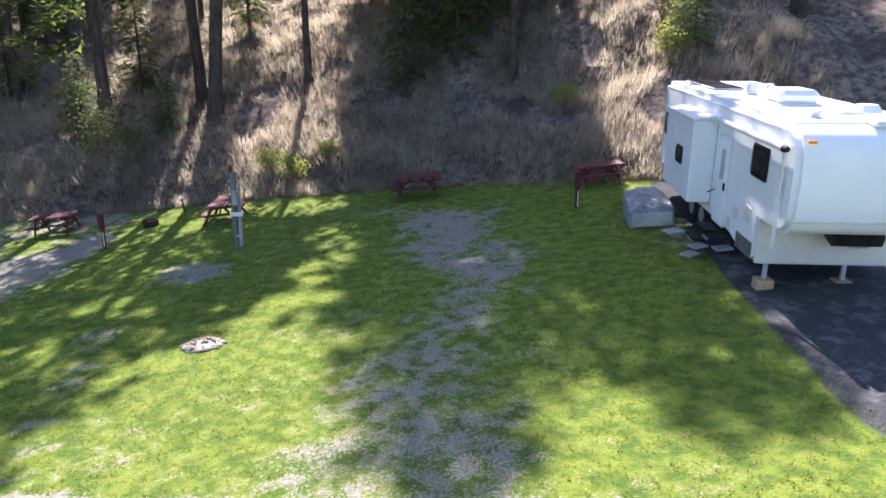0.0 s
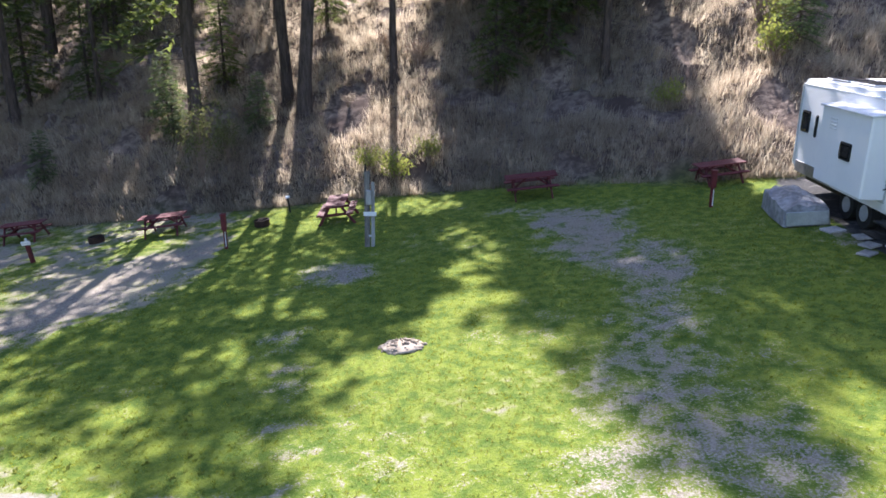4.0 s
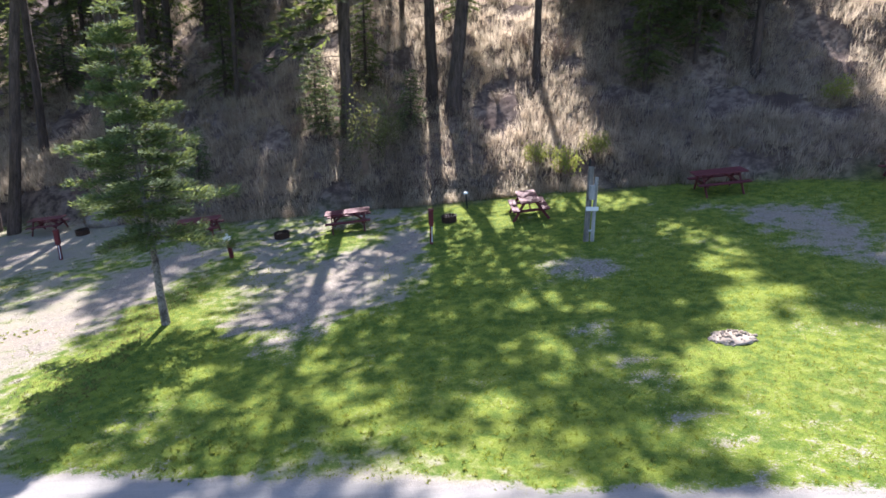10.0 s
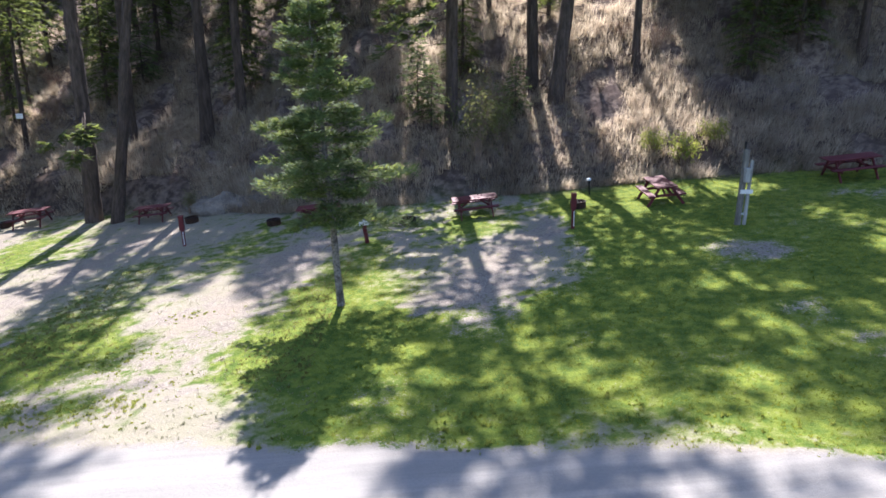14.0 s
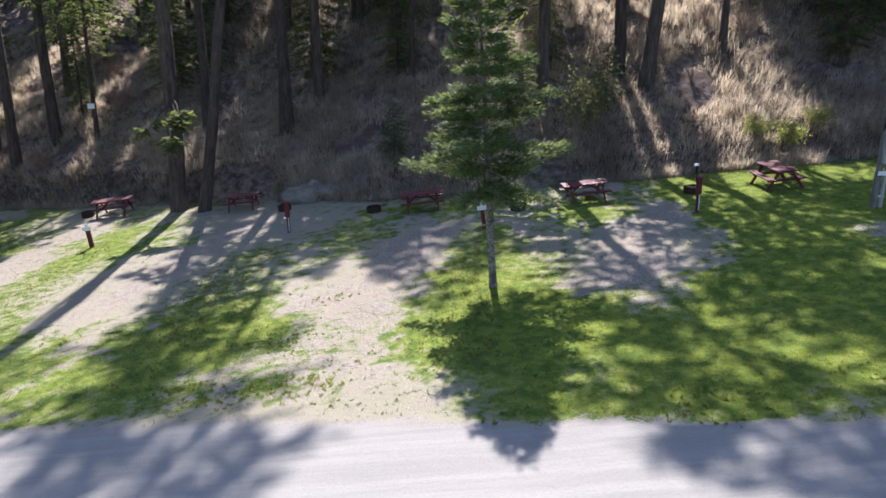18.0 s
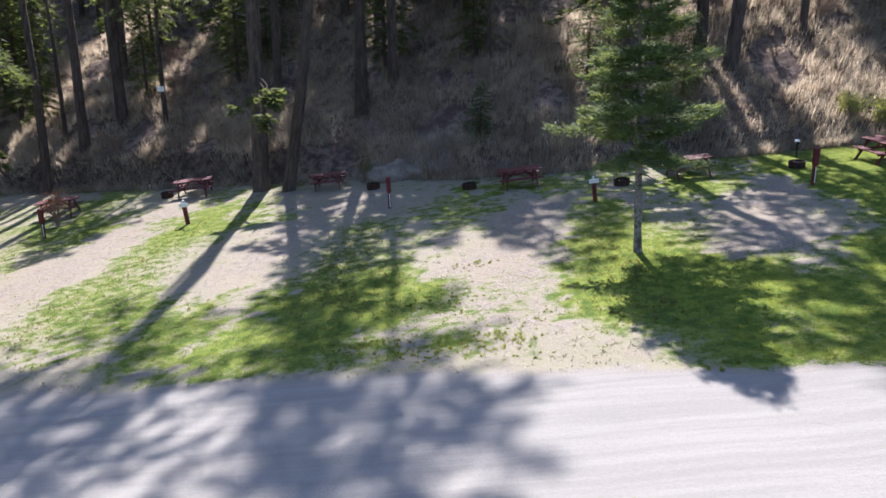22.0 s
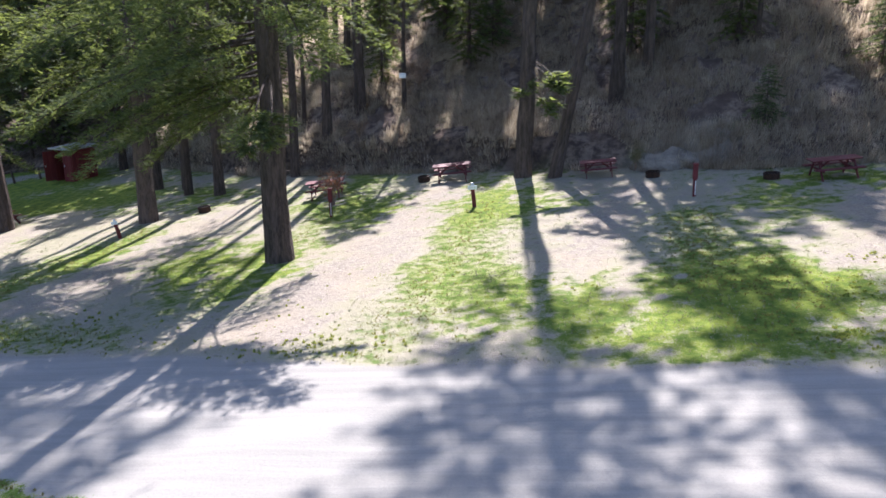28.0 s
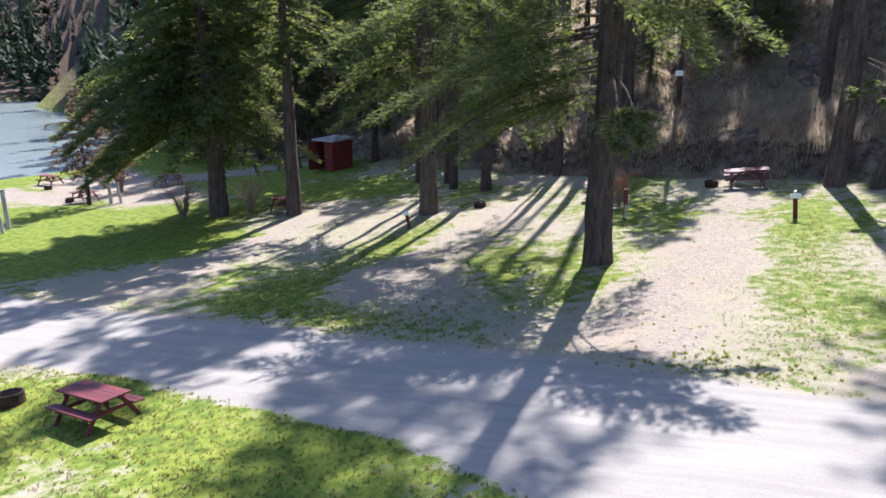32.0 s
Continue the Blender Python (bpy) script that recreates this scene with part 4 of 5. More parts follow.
# ---- outhouse ----
def outhouse(x, y, turn):
    p = base_at("outhouse", pose(x, y, terrain(x, y) - 0.05, 0, 0, turn), "dark red double outhouse with a pale sloping roof edge", "outhouse")
    w = 1.75
    part("back_wall", slab((w, 0.06, 2.0), (0, 0.8, 0.95)), SHEDRED, p)
    for s in (-1, 1):
        part("side_wall", slab((0.06, 1.6, 2.0), (s * w / 2, 0, 0.95)), SHEDRED, p)
        for k in range(6):
            part("batten", slab((0.02, 0.04, 1.95), (s * (w / 2 + 0.035), -0.66 + 0.26 * k, 0.95), bevel=0), SHEDRED, p)
    d = part("door", slab((0.72, 0.04, 1.8), (0.44, -0.8, 0.92)), SHEDRED, p)
    part("handle", slab((0.03, 0.03, 0.14), (0.16, -0.84, 0.95)), GALV, d)
    for k in (-1, 0, 1):
        part("batten", slab((0.03, 0.02, 1.75), (0.44 + k * 0.24, -0.83, 0.92), bevel=0), SHEDRED, d)
    o = part("door", slab((0.72, 0.04, 1.8), (-0.8, -1.15, 0.92), (0, 0, 84)), SHEDRED, p, "dark red door standing open")
    part("handle", slab((0.03, 0.03, 0.14), (-0.76, -1.45, 0.95)), GALV, o)
    part("partition", slab((0.08, 1.58, 1.95), (0, 0, 0.93)), SHEDRED, p)
    part("bench", slab((w - 0.1, 0.5, 0.45), (0, 0.5, 0.2)), GREYWOOD, p, "grey timber bench")
    r = part("roof", slab((w + 0.3, 2.0, 0.05), (0, 0, 2.06), (5, 0, 0)), GREYWOOD, p, "grey weathered roof")
    part("fascia", slab((w + 0.3, 0.03, 0.1), (0, -1.0, 1.97)), PAVER, r, "pale roof edge")
    part("fascia", slab((0.03, 2.0, 0.1), (w / 2 + 0.15, 0, 2.05), (5, 0, 0)), PAVER, r)


outhouse(-57.3, 39.6, -20)

# ---- fifth-wheel trailer ----
def trailer():
    """Local axes: x across (near side at 0), y from the nose back, z up from the ground."""
    p = base_at("travel_trailer", Matrix.Translation((5.85, 12.3, 1.3)) @ pose(0, 0, 0, 2.9, 0, -4.5), "white fifth-wheel travel trailer with slide-out, parked on dark gravel", "trailer")
    wide = 2.5
    # profile of the side, nose to tail: (y, z)
    prof = [(0.5, 0.47), (1.5, 0.47), (2.1, 0.6), (8.4, 0.6), (8.75, 0.8), (8.75, 3.1), (8.65, 3.22), (-0.3, 3.22), (-0.5, 3.19), (-0.66, 3.1), (-0.77, 2.97), (-0.83, 2.75), (-0.86, 2.4), (-0.86, 1.95), (-0.83, 1.7), (-0.76, 1.52), (-0.62, 1.4), (-0.42, 1.34), (0.5, 1.3)]
    bm = bmesh.new()
    a = [bm.verts.new((0, y, z)) for y, z in prof]
    b = [bm.verts.new((wide, y, z)) for y, z in prof]
    bm.faces.new(a[::-1])
    bm.faces.new(b)
    for k in range(len(prof)):
        j = (k + 1) % len(prof)
        bm.faces.new((a[k], a[j], b[j], b[k]))
    bmesh.ops.recalc_face_normals(bm, faces=bm.faces)
    rim = [e for e in bm.edges if abs(e.verts[0].co.x - e.verts[1].co.x) < 1e-6]
    bmesh.ops.bevel(bm, geom=rim, offset=0.1, segments=4, affect='EDGES')
    body = part("body", bm, RVWHITE, p, smooth=True)
    body.data.set_sharp_from_angle(angle=radians(32))
    part("roof_gutter", slab((0.05, 8.6, 0.06), (0.02, 4.3, 3.1), bevel=0.015), WHITE, p)
    part("corner_trim", slab((0.03, 0.05, 2.2), (-0.012, 8.55, 1.95), bevel=0.01), GALV, p)
    part("roof_membrane", slab((wide - 0.2, 8.9, 0.03), (wide / 2, 4.15, 3.23)), RVROOF, p)
    part("front_skirt", slab((wide - 0.04, 0.06, 0.82), (wide / 2, 0.48, 0.9), bevel=0.02), RVCREAM, p, "cream lower front panel")
    part("nose_band", slab((wide - 0.1, 0.03, 0.05), (wide / 2, -0.82, 1.66)), RVCREAM, p)
    for y0, y1 in ((0.6, 1.5), (6.1, 8.4)):
        part("lower_panel", slab((0.02, y1 - y0, 0.32), (-0.008, (y0 + y1) / 2, 0.68 if y0 < 1 else 0.8)), CHECKER, p, "grey diamond plate lower panel")
    s = part("slide_out", slab((0.55, 2.5, 1.88), (-0.25, 4.75, 1.85), bevel=0.03), RVWHITE, p)
    part("slide_roof", slab((0.64, 2.6, 0.05), (-0.26, 4.75, 2.82), (0, -4, 0)), WHITE, s)
    part("slide_seal", slab((0.03, 2.62, 2.0), (0.0, 4.75, 1.85)), GALV, s)
    def window(x, y, z, w, h, parent):
        f = part("window", slab((0.04, w, h), (x, y, z), bevel=0.035), BLACKIRON, parent, "dark tinted window")
        part("pane", slab((0.012, w - 0.1, h - 0.1), (x - 0.02, y, z), bevel=0.03), DARKGLASS, f)
    window(-0.53, 4.5, 1.86, 0.55, 0.42, s)
    for k in range(4):
        part("vent_slat", slab((0.02, 0.35, 0.03), (-0.53, 5.3, 2.3 + 0.08 * k)), WHITE, s)
    window(-0.01, 8.1, 2.1, 0.5, 0.6, p)
    window(-0.01, 7.4, 2.05, 0.12, 0.6, p)
    window(-0.01, 0.72, 2.38, 0.8, 0.62, p)
    d = part("door", slab((0.045, 0.72, 1.85), (-0.015, 2.78, 1.6), bevel=0.03), RVWHITE, p, "white entry door")
    part("door_window", slab((0.02, 0.2, 0.65), (-0.04, 2.74, 1.95), bevel=0.03), GALV, d, "narrow pale door window")
    part("door_frame", slab((0.025, 0.82, 1.95), (-0.005, 2.78, 1.6), bevel=0.03), WHITE, d)
    part("lock", slab((0.04, 0.1, 0.16), (-0.045, 2.5, 1.5)), BLACKIRON, d)
    for k in range(3):
        part("grab_handle", rod(0.014, 0.014, 0.5, (-0.12, 3.35 - 0.02 * k, 1.2 + 0.18 * k), (70, 0, 0)), WHITE if k else BLACKIRON, p)
    part("awning_roller", rod(0.06, 0.06, 4.2, (-0.1, -0.5, 2.84), (-90, 0, 0)), WHITE, p, "rolled white awning")
    for y in (-0.45, 3.62):
        part("awning_arm", slab((0.05, 0.06, 1.75), (-0.06, y, 1.95)), WHITE, p)
    part("awning_head", rod(0.07, 0.05, 0.12, (-0.1, -0.5, 2.84), (90, 0, 0)), BLACKIRON, p)
    for y, z, w, h in ((1.7, 1.15, 0.3, 0.25), (2.05, 0.85, 0.3, 0.25), (1.0, 1.3, 0.3, 0.3)):
        part("hatch", slab((0.02, w, h), (-0.006, y, z), bevel=0.02), RVCREAM, p)
    for x in (0.2, 1.9):
        part("marker_light", slab((0.14, 0.05, 0.05), (x, -0.83, 3.0)), AMBER, p, "amber marker light")
    # roof gear
    ac = part("air_conditioner", slab((0.8, 1.0, 0.3), (1.15, 2.7, 3.4), bevel=0.1), WHITE, p, "white roof air conditioner")
    part("shroud_lip", slab((0.84, 1.05, 0.05), (1.15, 2.7, 3.26)), RVROOF, ac)
    for x, y in ((0.8, 7.6), (0.8, 6.2)):
        q = part("solar_panel", slab((0.7, 1.2, 0.04), (x, y, 3.3)), SOLAR, p, "dark solar panel")
        part("panel_frame", slab((0.74, 1.24, 0.03), (x, y, 3.285)), GALV, q)
    for x, y, r, h in ((1.0, 4.6, 0.13, 0.25), (1.5, 4.9, 0.08, 0.2), (0.7, 0.4, 0.1, 0.12)):
        v = part("roof_vent", rod(r, r * 0.9, h, (x, y, 3.22), sides=14), GALV, p)
        part("vent_cap", rod(r * 1.3, r * 1.1, 0.05, (x, y, 3.22 + h), sides=14), WHITE, v)
    for x, y in ((1.5, 1.0), (1.9, 0.2), (1.5, -0.3)):
        part("skylight", slab((0.5, 0.55, 0.1), (x, y, 3.25), bevel=0.045), WHITE, p)
    part("dish", rod(0.3, 0.18, 0.16, (2.0, 1.3, 3.22), sides=18), WHITE, p, "white satellite dish")
    part("antenna", rod(0.02, 0.015, 0.5, (0.5, 0.5, 3.26), (70, 0, 30)), WHITE, p)
    # running gear
    for y in (4.45, 5.35):
        for x in (0.25, wide - 0.25):
            w = part("wheel", rod(0.37, 0.37, 0.24, (x - 0.12, y, 0.37), (0, 90, 0), sides=24), RUBBER, p, "black tyre")
            part("rim", rod(0.2, 0.18, 0.26, (x - 0.13, y, 0.37), (0, 90, 0), sides=16), GALV, w)
    part("axle_beam", slab((wide - 0.5, 0.15, 0.15), (wide / 2, 4.9, 0.4)), BLACKIRON, p)
    part("chassis", slab((wide - 0.6, 7.6, 0.2), (wide / 2, 4.5, 0.5)), BLACKIRON, p)
    for x in (0.3, wide - 0.75):
        j = part("landing_leg", slab((0.08, 0.08, 0.6), (x, 0.6, 0.25)), GALV, p)
        part("foot_block", slab((0.32, 0.3, 0.24), (x, 0.6, 0.02), bevel=0.015), PLYBLOCK, j, "timber block under the leg")
    part("hitch_recess", slab((0.9, 0.5, 0.22), (1.6, 0.2, 1.18), (20, 0, 0)), BLACKIRON, p, "dark hitch recess")
    part("king_pin", rod(0.06, 0.06, 0.35, (1.5, 0.1, 1.0), (0, 90, 0)), GALV, p)
    for k in range(9):
        part("decal_bar", slab((0.1, 0.012, 0.02), (1.15 + 0.13 * (k % 5), -0.83, 2.3 + 0.08 * (k // 5)), (0, 12 * (k % 3) - 12, 0), bevel=0), GALV, p, "grey decal bar")
    steps = part("entry_step", slab((0.3, 0.65, 0.04), (-0.2, 2.78, 0.55)), BLACKIRON, p)
    part("tread", slab((0.28, 0.65, 0.04), (-0.45, 2.78, 0.32)), BLACKIRON, steps)


trailer()

# covered cart beside the trailer and pale slabs on the ground
cart = base_at("covered_cart", on_ground(5.55, 18.6, -8), "low cart under a creased grey tarpaulin beside the trailer", "cart")
bm = bmesh.new()
rows = [(-1.15, 0.5, 0.0, 0.42), (-1.1, 0.52, 0.42, 0.55), (-0.2, 0.55, 0.5, 0.62), (0.75, 0.5, 0.5, 0.6), (1.15, 0.35, 0.35, 0.45)]
prev = None
for y, hw, side, ridge in rows:
    cur = [bm.verts.new(c) for c in ((-hw - 0.06, y, 0.02), (-hw, y, side), (-hw * 0.3, y, ridge), (hw * 0.35, y, ridge * 0.97), (hw, y, side), (hw + 0.06, y, 0.02))]
    if prev:
        for k in range(5):
            bm.faces.new((prev[k], prev[k + 1], cur[k + 1], cur[k]))
    else:
        bm.faces.new(cur)
    prev = cur
bm.faces.new(prev[::-1])
bmesh.ops.subdivide_edges(bm, edges=bm.edges[:], cuts=3, use_grid_fill=True)
for v in bm.verts:
    v.co.z += 0.09 * noise.noise(v.co * 3.3) + 0.04 * abs(noise.noise(v.co * 8)) if v.co.z > 0.05 else 0
bmesh.ops.recalc_face_normals(bm, faces=bm.faces)
part("tarpaulin", bm, TARP, cart)
part("tailboard", slab((1.0, 0.05, 0.35), (0, -1.17, 0.22)), GALV, cart)
for x, y, w, d, turn in ((5.75, 16.9, 0.45, 0.4, 10), (6.1, 16.2, 0.4, 0.35, -5), (5.9, 15.6, 0.35, 0.35, 20), (6.35, 15.3, 0.4, 0.3, 0), (5.55, 15.1, 0.35, 0.3, 30)):
    tagged(part("paving_slab", slab((w, d, 0.05), bevel=0.008), PAVER, m=on_ground(x, y, turn, 0.03)), "pale concrete slab lying on the dark gravel", "slab", "slabs")

# ---- grasses ----
def tufts(name, spots, mat, high, wide, blades, seed, droop, label):
    """Blades of grass: spots is an n x 4 array of x, y, z and size."""
    rng = np.random.default_rng(seed)
    s = np.repeat(np.asarray(spots), blades, axis=0)
    n = len(s)
    az = rng.uniform(0, 2 * math.pi, n)
    h = high * s[:, 3] * rng.uniform(0.5, 1.15, n)
    lean = rng.uniform(0.15, 0.9, n) * h
    base = s[:, :3] + np.stack([rng.normal(0, high * 0.22, n), rng.normal(0, high * 0.22, n), np.full(n, -0.02)], 1)
    tip = base + np.stack([np.cos(az) * lean, np.sin(az) * lean - droop * h, h], 1)
    w = wide * rng.uniform(0.6, 1.3, n)
    side = np.stack([np.sin(az) * w, -np.cos(az) * w, np.zeros(n)], 1)
    ob = new(name, leaf_mesh(name, np.stack([base - side, base + side, tip], 1), mat))
    return tagged(ob, label, "grass", kind="stuff")


rng = random.Random(11)
spots = []
while len(spots) < 52000:
    x = rng.uniform(-56, 13)
    d = rng.random() ** 1.3 * 22 - 0.3
    y = foot(x) + d
    if noise.noise(Vector((x * 0.45, y * 0.45, 40))) < -0.22:
        continue
    spots.append((x, y, terrain(x, y), rng.uniform(0.5, 1.6) * (1.0 + 0.6 * noise.noise(Vector((x * 0.25, y * 0.25, 41))))))
tufts("dry_hillside_grass", spots, STRAW, 0.38, 0.0105, 9, 1, 0.35, "long dry straw-coloured grass hanging down the hillside")
spots = []
while len(spots) < 96000:
    x = rng.uniform(-56, 9)
    y = rng.uniform(4, 29)
    if y > foot(x) - 0.2 or (x > 5.6 and y < 22):
        continue
    g = bare(x, y) + 0.45 * noise.noise(Vector((x * 3, y * 3, 50)))
    if (g > 0.45 and (g > 0.95 or noise.noise(Vector((x * 2.6, y * 2.6, 51))) < 0.3 or rng.random() > 0.5)) or rng.random() > (1.15 - 0.02 * y) * (1.0 - 0.7 * smooth(0.15, 0.45, g)):
        continue
    spots.append((x, y, terrain(x, y) + 0.05 * noise.noise(Vector((x * 0.6, y * 0.6, 0))), rng.uniform(0.6, 1.3)))
rich = [p for p in spots if p[0] > -16.8 or lush(p[0], p[1]) > 0.3 + 0.55 * rng.random() or (p[0] < -30 and p[1] < 10 and rng.random() < 0.85) or p[0] < -56]
kept = set(rich)
dull = [p for p in spots if p not in kept][::2]
tufts("dry_lawn_grass", dull, DRYLAWN, 0.055, 0.01, 6, 5, 0.0, "thin yellowish grass between bare gravel patches")
worn = [p for p in rich if p[0] < -17.2 and (p[0] > -50 or p[1] < 10)]
tufts("worn_lawn_grass", worn, OLIVE, 0.055, 0.014, 7, 6, 0.0, "olive green worn grass between the western gravel pads")
rich = [p for p in rich if not (p[0] < -17.2 and (p[0] > -50 or p[1] < 10))]
tufts("lawn_grass", rich, BLADES, 0.045, 0.014, 6, 2, 0.0, "short green lawn grass between the gravel pads")
spots = []
for cx, cy, r, n in ((-22.0, 11.6, 0.7, 90), (-20.8, 12.0, 0.5, 60), (-39.5, 13.9, 1.6, 200), (-42.5, 13.6, 1.5, 160), (-33.0, 12.6, 1.0, 90), (-23.0, 12.2, 0.4, 50), (-12, 9.8, 2.0, 160), (-15, 10.2, 1.5, 120)):
    for k in range(n):
        x, y = rng.gauss(cx, r), rng.gauss(cy, r * 0.4)
        if y < float(np.interp(x, [p[0] for p in ROAD_FAR], [p[1] for p in ROAD_FAR])):
            continue
        spots.append((x, y, terrain(x, y), rng.uniform(0.6, 1.3)))
for k in range(950):
    x, y = rng.uniform(-23.2, -17.6), rng.uniform(11, 17)
    if rng.random() < 0.3:
        x, y = rng.uniform(-35, -26.5), rng.uniform(12.5, 18)
    if noise.noise(Vector((x * 0.8, y * 0.8, 61))) > -0.1:
        spots.append((x, y, terrain(x, y), rng.uniform(0.35, 0.8)))
tufts("roadside_weeds", spots, WEEDS, 0.07, 0.019, 12, 3, 0.0, "ragged green weeds along the edge of the road")


# ---- shrubs ----
def shrub_meshes(seed, high, wide, stems, leaves, leaf, mat):
    rng = np.random.default_rng(seed)
    verts, faces, tris = [], [], []
    for k in range(stems):
        az, r = rng.uniform(0, 6.28), wide * rng.uniform(0.3, 1)
        top = np.array((math.cos(az) * r, math.sin(az) * r, high * rng.uniform(0.6, 1)))
        mid = top * np.array((0.35, 0.35, 0.55)) + rng.normal(0, 0.05, 3)
        tube(np.array([(0, 0, -0.1), tuple(mid), tuple(top)]), [0.02, 0.012, 0.004], 4, verts, faces)
        for j in range(3):
            t = rng.uniform(0.3, 0.95)
            q = mid * (1 - t) + top * t
            tube(np.array([q, q + rng.normal(0, 0.18, 3) + np.array((0, 0, 0.15))]), [0.007, 0.003], 3, verts, faces)
        for j in range(leaves):
            t = rng.uniform(0.1, 1.1)
            c = mid * (1 - t) + top * t + rng.normal(0, 0.12 * high, 3)
            e = rng.normal(0, 1, 3)
            e *= leaf / np.linalg.norm(e)
            s = np.cross(e, rng.normal(0, 1, 3))
            s *= leaf * 0.4 / (np.linalg.norm(s) + 1e-6)
            tris.append((c - s, c + s, c + e))
    return link_mesh("stem", verts, faces, TWIGS), leaf_mesh("foliage", tris, mat)


GREEN_SHRUB = shrub_meshes(1, 1.2, 0.7, 26, 26, 0.09, WEEDS)
RED_SHRUB = shrub_meshes(2, 1.3, 0.5, 22, 14, 0.08, RUSSET)
BARE_SHRUB = shrub_meshes(3, 2.0, 1.3, 60, 3, 0.06, RUSSET)


def shrub(meshes, x, y, size, label, turn=0):
    p = base_at("shrub", pose(x, y, terrain(x, y), 0, 0, turn) @ Matrix.Scale(size, 4), label, "shrub", "shrubs")
    for key, me in zip(("stem", "foliage"), meshes):
        new(key, me).parent = p


for x, y, s in ((-5.6, 25.9, 1.0), (-4.4, 26.4, 0.8), (-6.6, 26.4, 0.8),  (4.5, 26.5, 0.9), (8.6, 27.5, 1.2), (9.4, 29.0, 1.2),):
    shrub(GREEN_SHRUB, x, y, s, "yellow-green leafy shrub at the foot of the hillside", x * 50)
TALL_SHRUB = shrub_meshes(5, 3.3, 0.8, 34, 40, 0.1, SAGE)
shrub(TALL_SHRUB, -13.2, 27.1, 1.0, "tall thin olive shrub against the dry hillside grass")
shrub(TALL_SHRUB, -12.4, 27.9, 0.6, "small olive shrub against the dry hillside grass", 70)
shrub(RED_SHRUB, -36.7, 26.6, 1.0, "reddish leafless bush beside a red post")
shrub(BARE_SHRUB, -58.3, 26.6, 1.0, "bare twiggy brown bush under the broad fir")
shrub(BARE_SHRUB, -54.9, 27.6, 0.9, "bare twiggy brown bush behind the thick trunk", 90)
shrub(RED_SHRUB, -70.0, 33.5, 2.2, "reddish bare bush near the lake shore")

shrub(TALL_SHRUB, -24.9, 28.1, 0.32, "low dark olive bush beside a pale dirt mound", 30)
bm = bmesh.new()
bmesh.ops.create_icosphere(bm, subdivisions=4, radius=1.0)
for v in bm.verts:
    k = 1 + 0.22 * noise.noise(v.co * 1.7) + 0.2 * noise.noise(v.co * 4) + 0.09 * noise.noise(v.co * 11)
    v.co = Vector((v.co.x * 1.9 * k, v.co.y * 0.9 * k, v.co.z * 0.8 * k))
tagged(part("dirt_mound", bm, MOUND, m=pose(-23.1, 28.5, terrain(-23.1, 28.0) - 0.15, 0, 0, 4), smooth=True), "pale mound of bare dirt at the foot of the bank", "dirt mound")

# dry brush on the hillside
BRUSH = shrub_meshes(4, 0.9, 0.6, 24, 10, 0.07, STRAW)
rng = random.Random(31)
for k in range(46):
    x = rng.uniform(-48, 12)
    d = rng.uniform(0.8, 14)
    shrub(rng.choice((BRUSH, BRUSH, BARE_SHRUB)), x, foot(x) + d, rng.uniform(0.4, 0.8), "dry brown brush among the hillside grass", rng.uniform(0, 360))

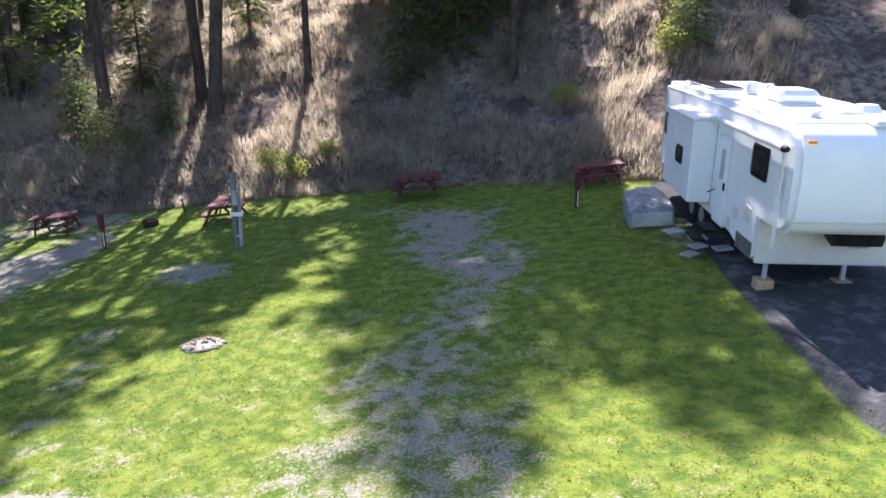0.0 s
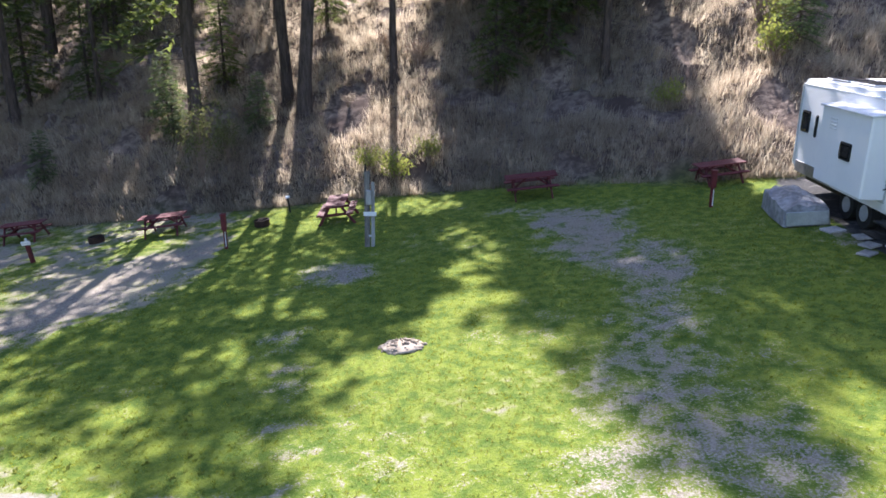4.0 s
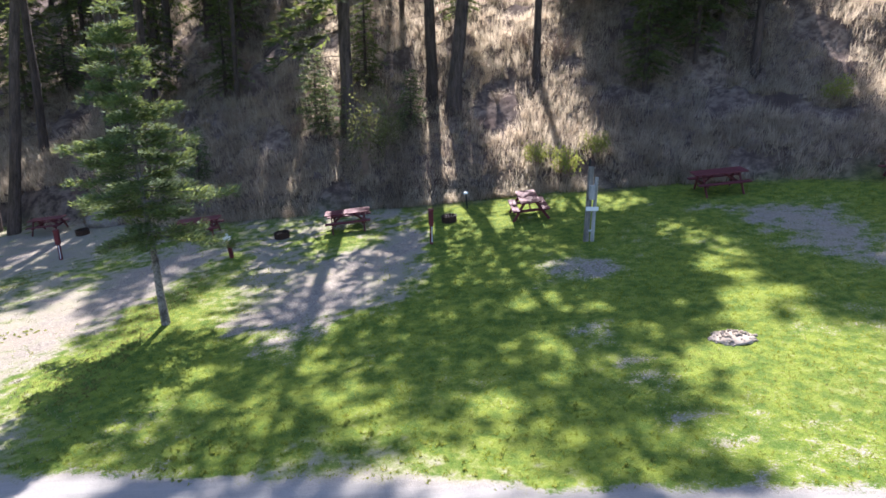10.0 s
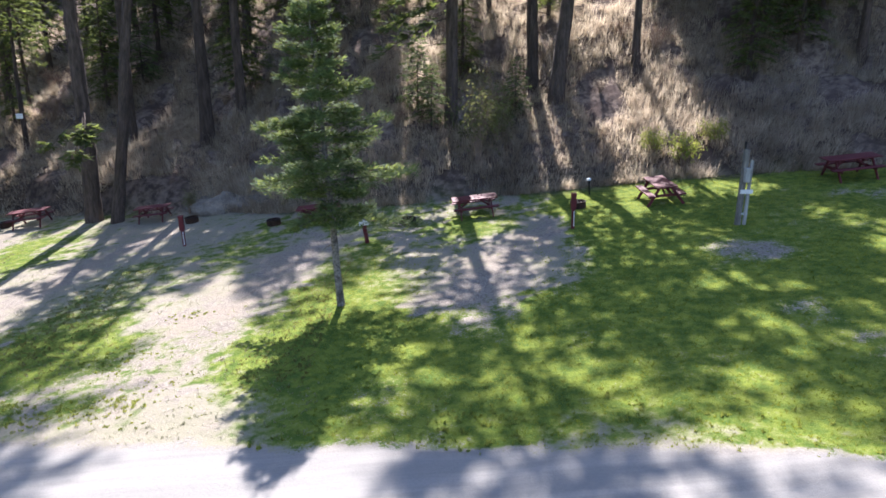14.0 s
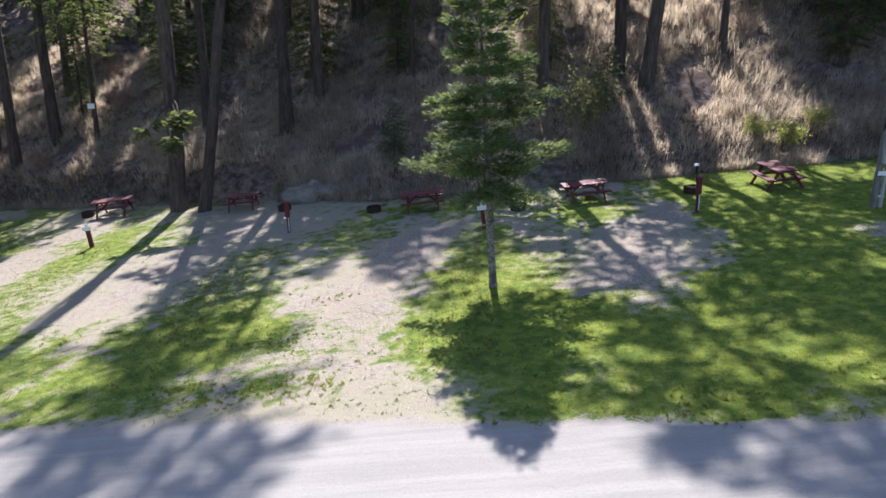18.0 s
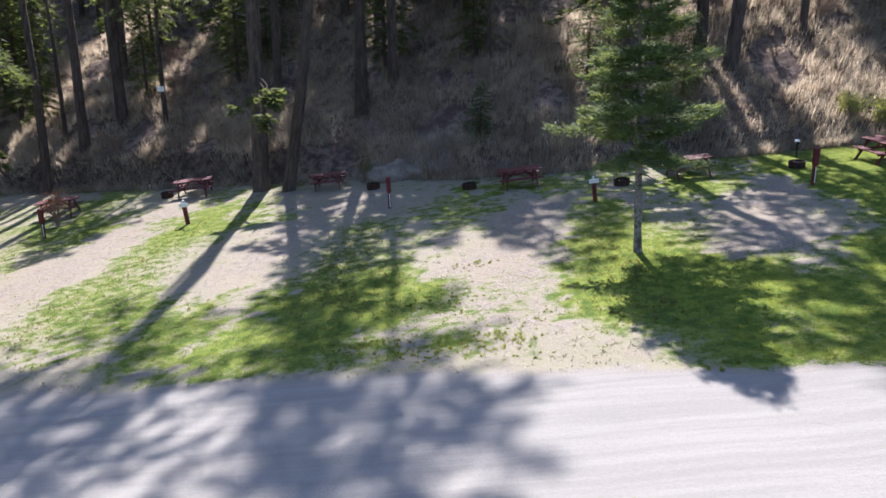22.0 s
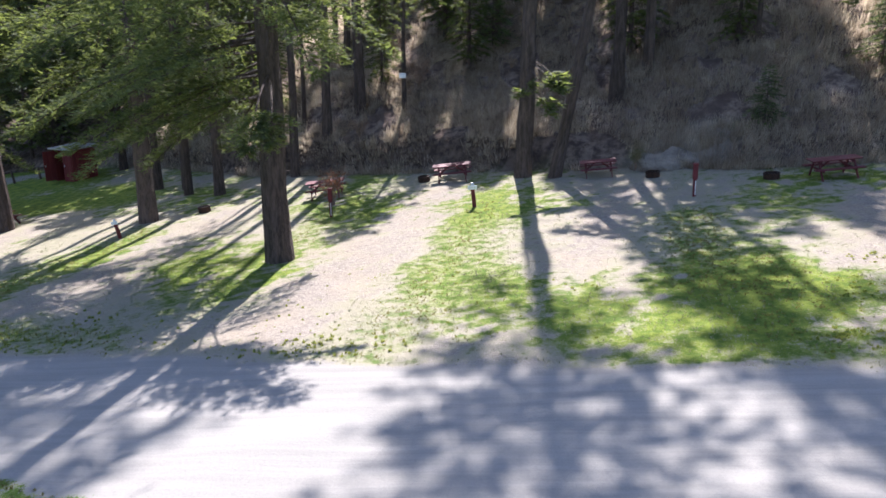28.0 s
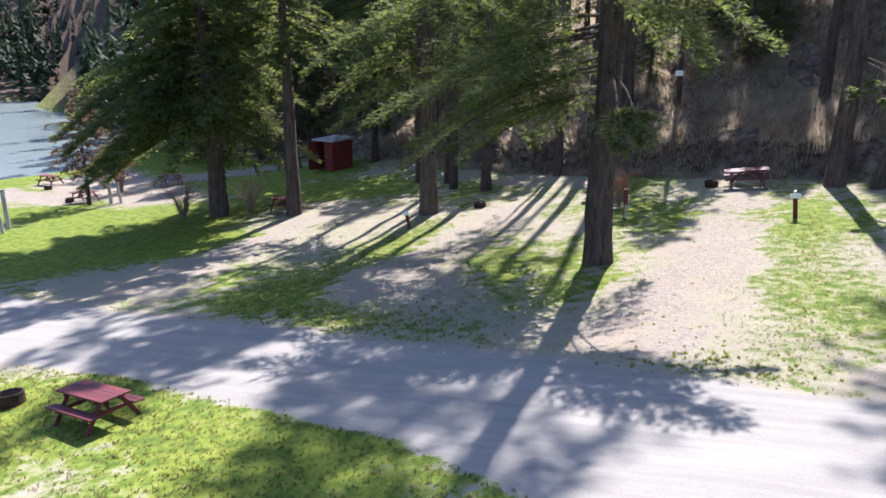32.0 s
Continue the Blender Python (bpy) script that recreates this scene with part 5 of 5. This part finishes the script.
# ---- far forest across the lake ----
rng = random.Random(21)
verts, faces = [], []
tris = []
for k in range(4200):
    s, a = 4 + 400 * rng.random() ** 1.2, rng.uniform(-170, 170)
    x, y = -32.7 - 0.8 * (66 + s) + 0.6 * a, 0.6 * (66 + s) + 0.8 * a
    right = 0.634 * (x + 91) + 0.777 * (y - 45)
    if noise.noise(Vector((x * 0.025, y * 0.025, 70))) < -0.2 or (s < 138 and right < 5) or right > 150:
        continue
    z, h = terrain(x, y), rng.uniform(7, 15) + 9 * rng.random() ** 3
    for q in range(46):
        t = rng.random() ** 0.8
        az, r = rng.uniform(0, 6.28), (1 - t) * h * 0.17 + 0.2
        c = Vector((x, y, z + h * (0.08 + 0.92 * t)))
        o = Vector((math.cos(az), math.sin(az), -0.25)) * r * rng.uniform(0.7, 1.2)
        sd = Vector((-math.sin(az), math.cos(az), 0)) * r * 0.45
        tris.append((tuple(c + Vector((0, 0, h * 0.05))), tuple(c + o - sd), tuple(c + o + sd)))
tagged(new("far_forest", leaf_mesh("far_forest", tris, FAR_NEEDLES)), "dark conifer forest on the far shore of the lake", "forest", kind="stuff")

# ---- rails, boards and posts at the far end ----
rail = base_at("rail_fence", on_ground(-61.6, 40.6, 20), "low dark log rail fence beside the outhouse", "fence")
for k in range(4):
    part("post", rod(0.08, 0.07, 0.95, (-2.4 + 1.6 * k, 0, -0.15)), BARK, rail)
part("rail", rod(0.06, 0.05, 5.2, (-2.6, 0, 0.7), (0, 90, 0)), BARK, rail)
sx, sy = -35.6, 35.6
b1 = base_at("tree_sign", pose(sx - 0.02, sy - 0.2, terrain(sx, sy) + 1.75), "small white board nailed to a slim fir", "sign")
part("board", slab((0.34, 0.03, 0.24), bevel=0.006), WHITE, b1)
for k in (-1, 1):
    part("bar", slab((0.24, 0.006, 0.03), (0, -0.018, 0.045 * k), bevel=0), GALV, b1)
for x, y, h, r, lean in ((-66.3, 22.6, 1.9, 0.09, -4), (-67.0, 23.4, 2.0, 0.12, 2), (-67.3, 30.2, 1.3, 0.1, 3), (-66.7, 30.4, 1.3, 0.09, -2)):
    p = base_at("timber_post", on_ground(x, y) @ pose(0, 0, 0, 0, lean, 0), "weathered round timber post by the far lawn", "post", "timber posts")
    part("shaft", rod(r, r * 0.9, h + 0.2, (0, 0, -0.2), sides=12), GREYWOOD, p)
    part("top", rod(r * 1.02, r * 0.85, 0.04, (0, 0, h), sides=12), BLACKIRON, p, "dark capped top")
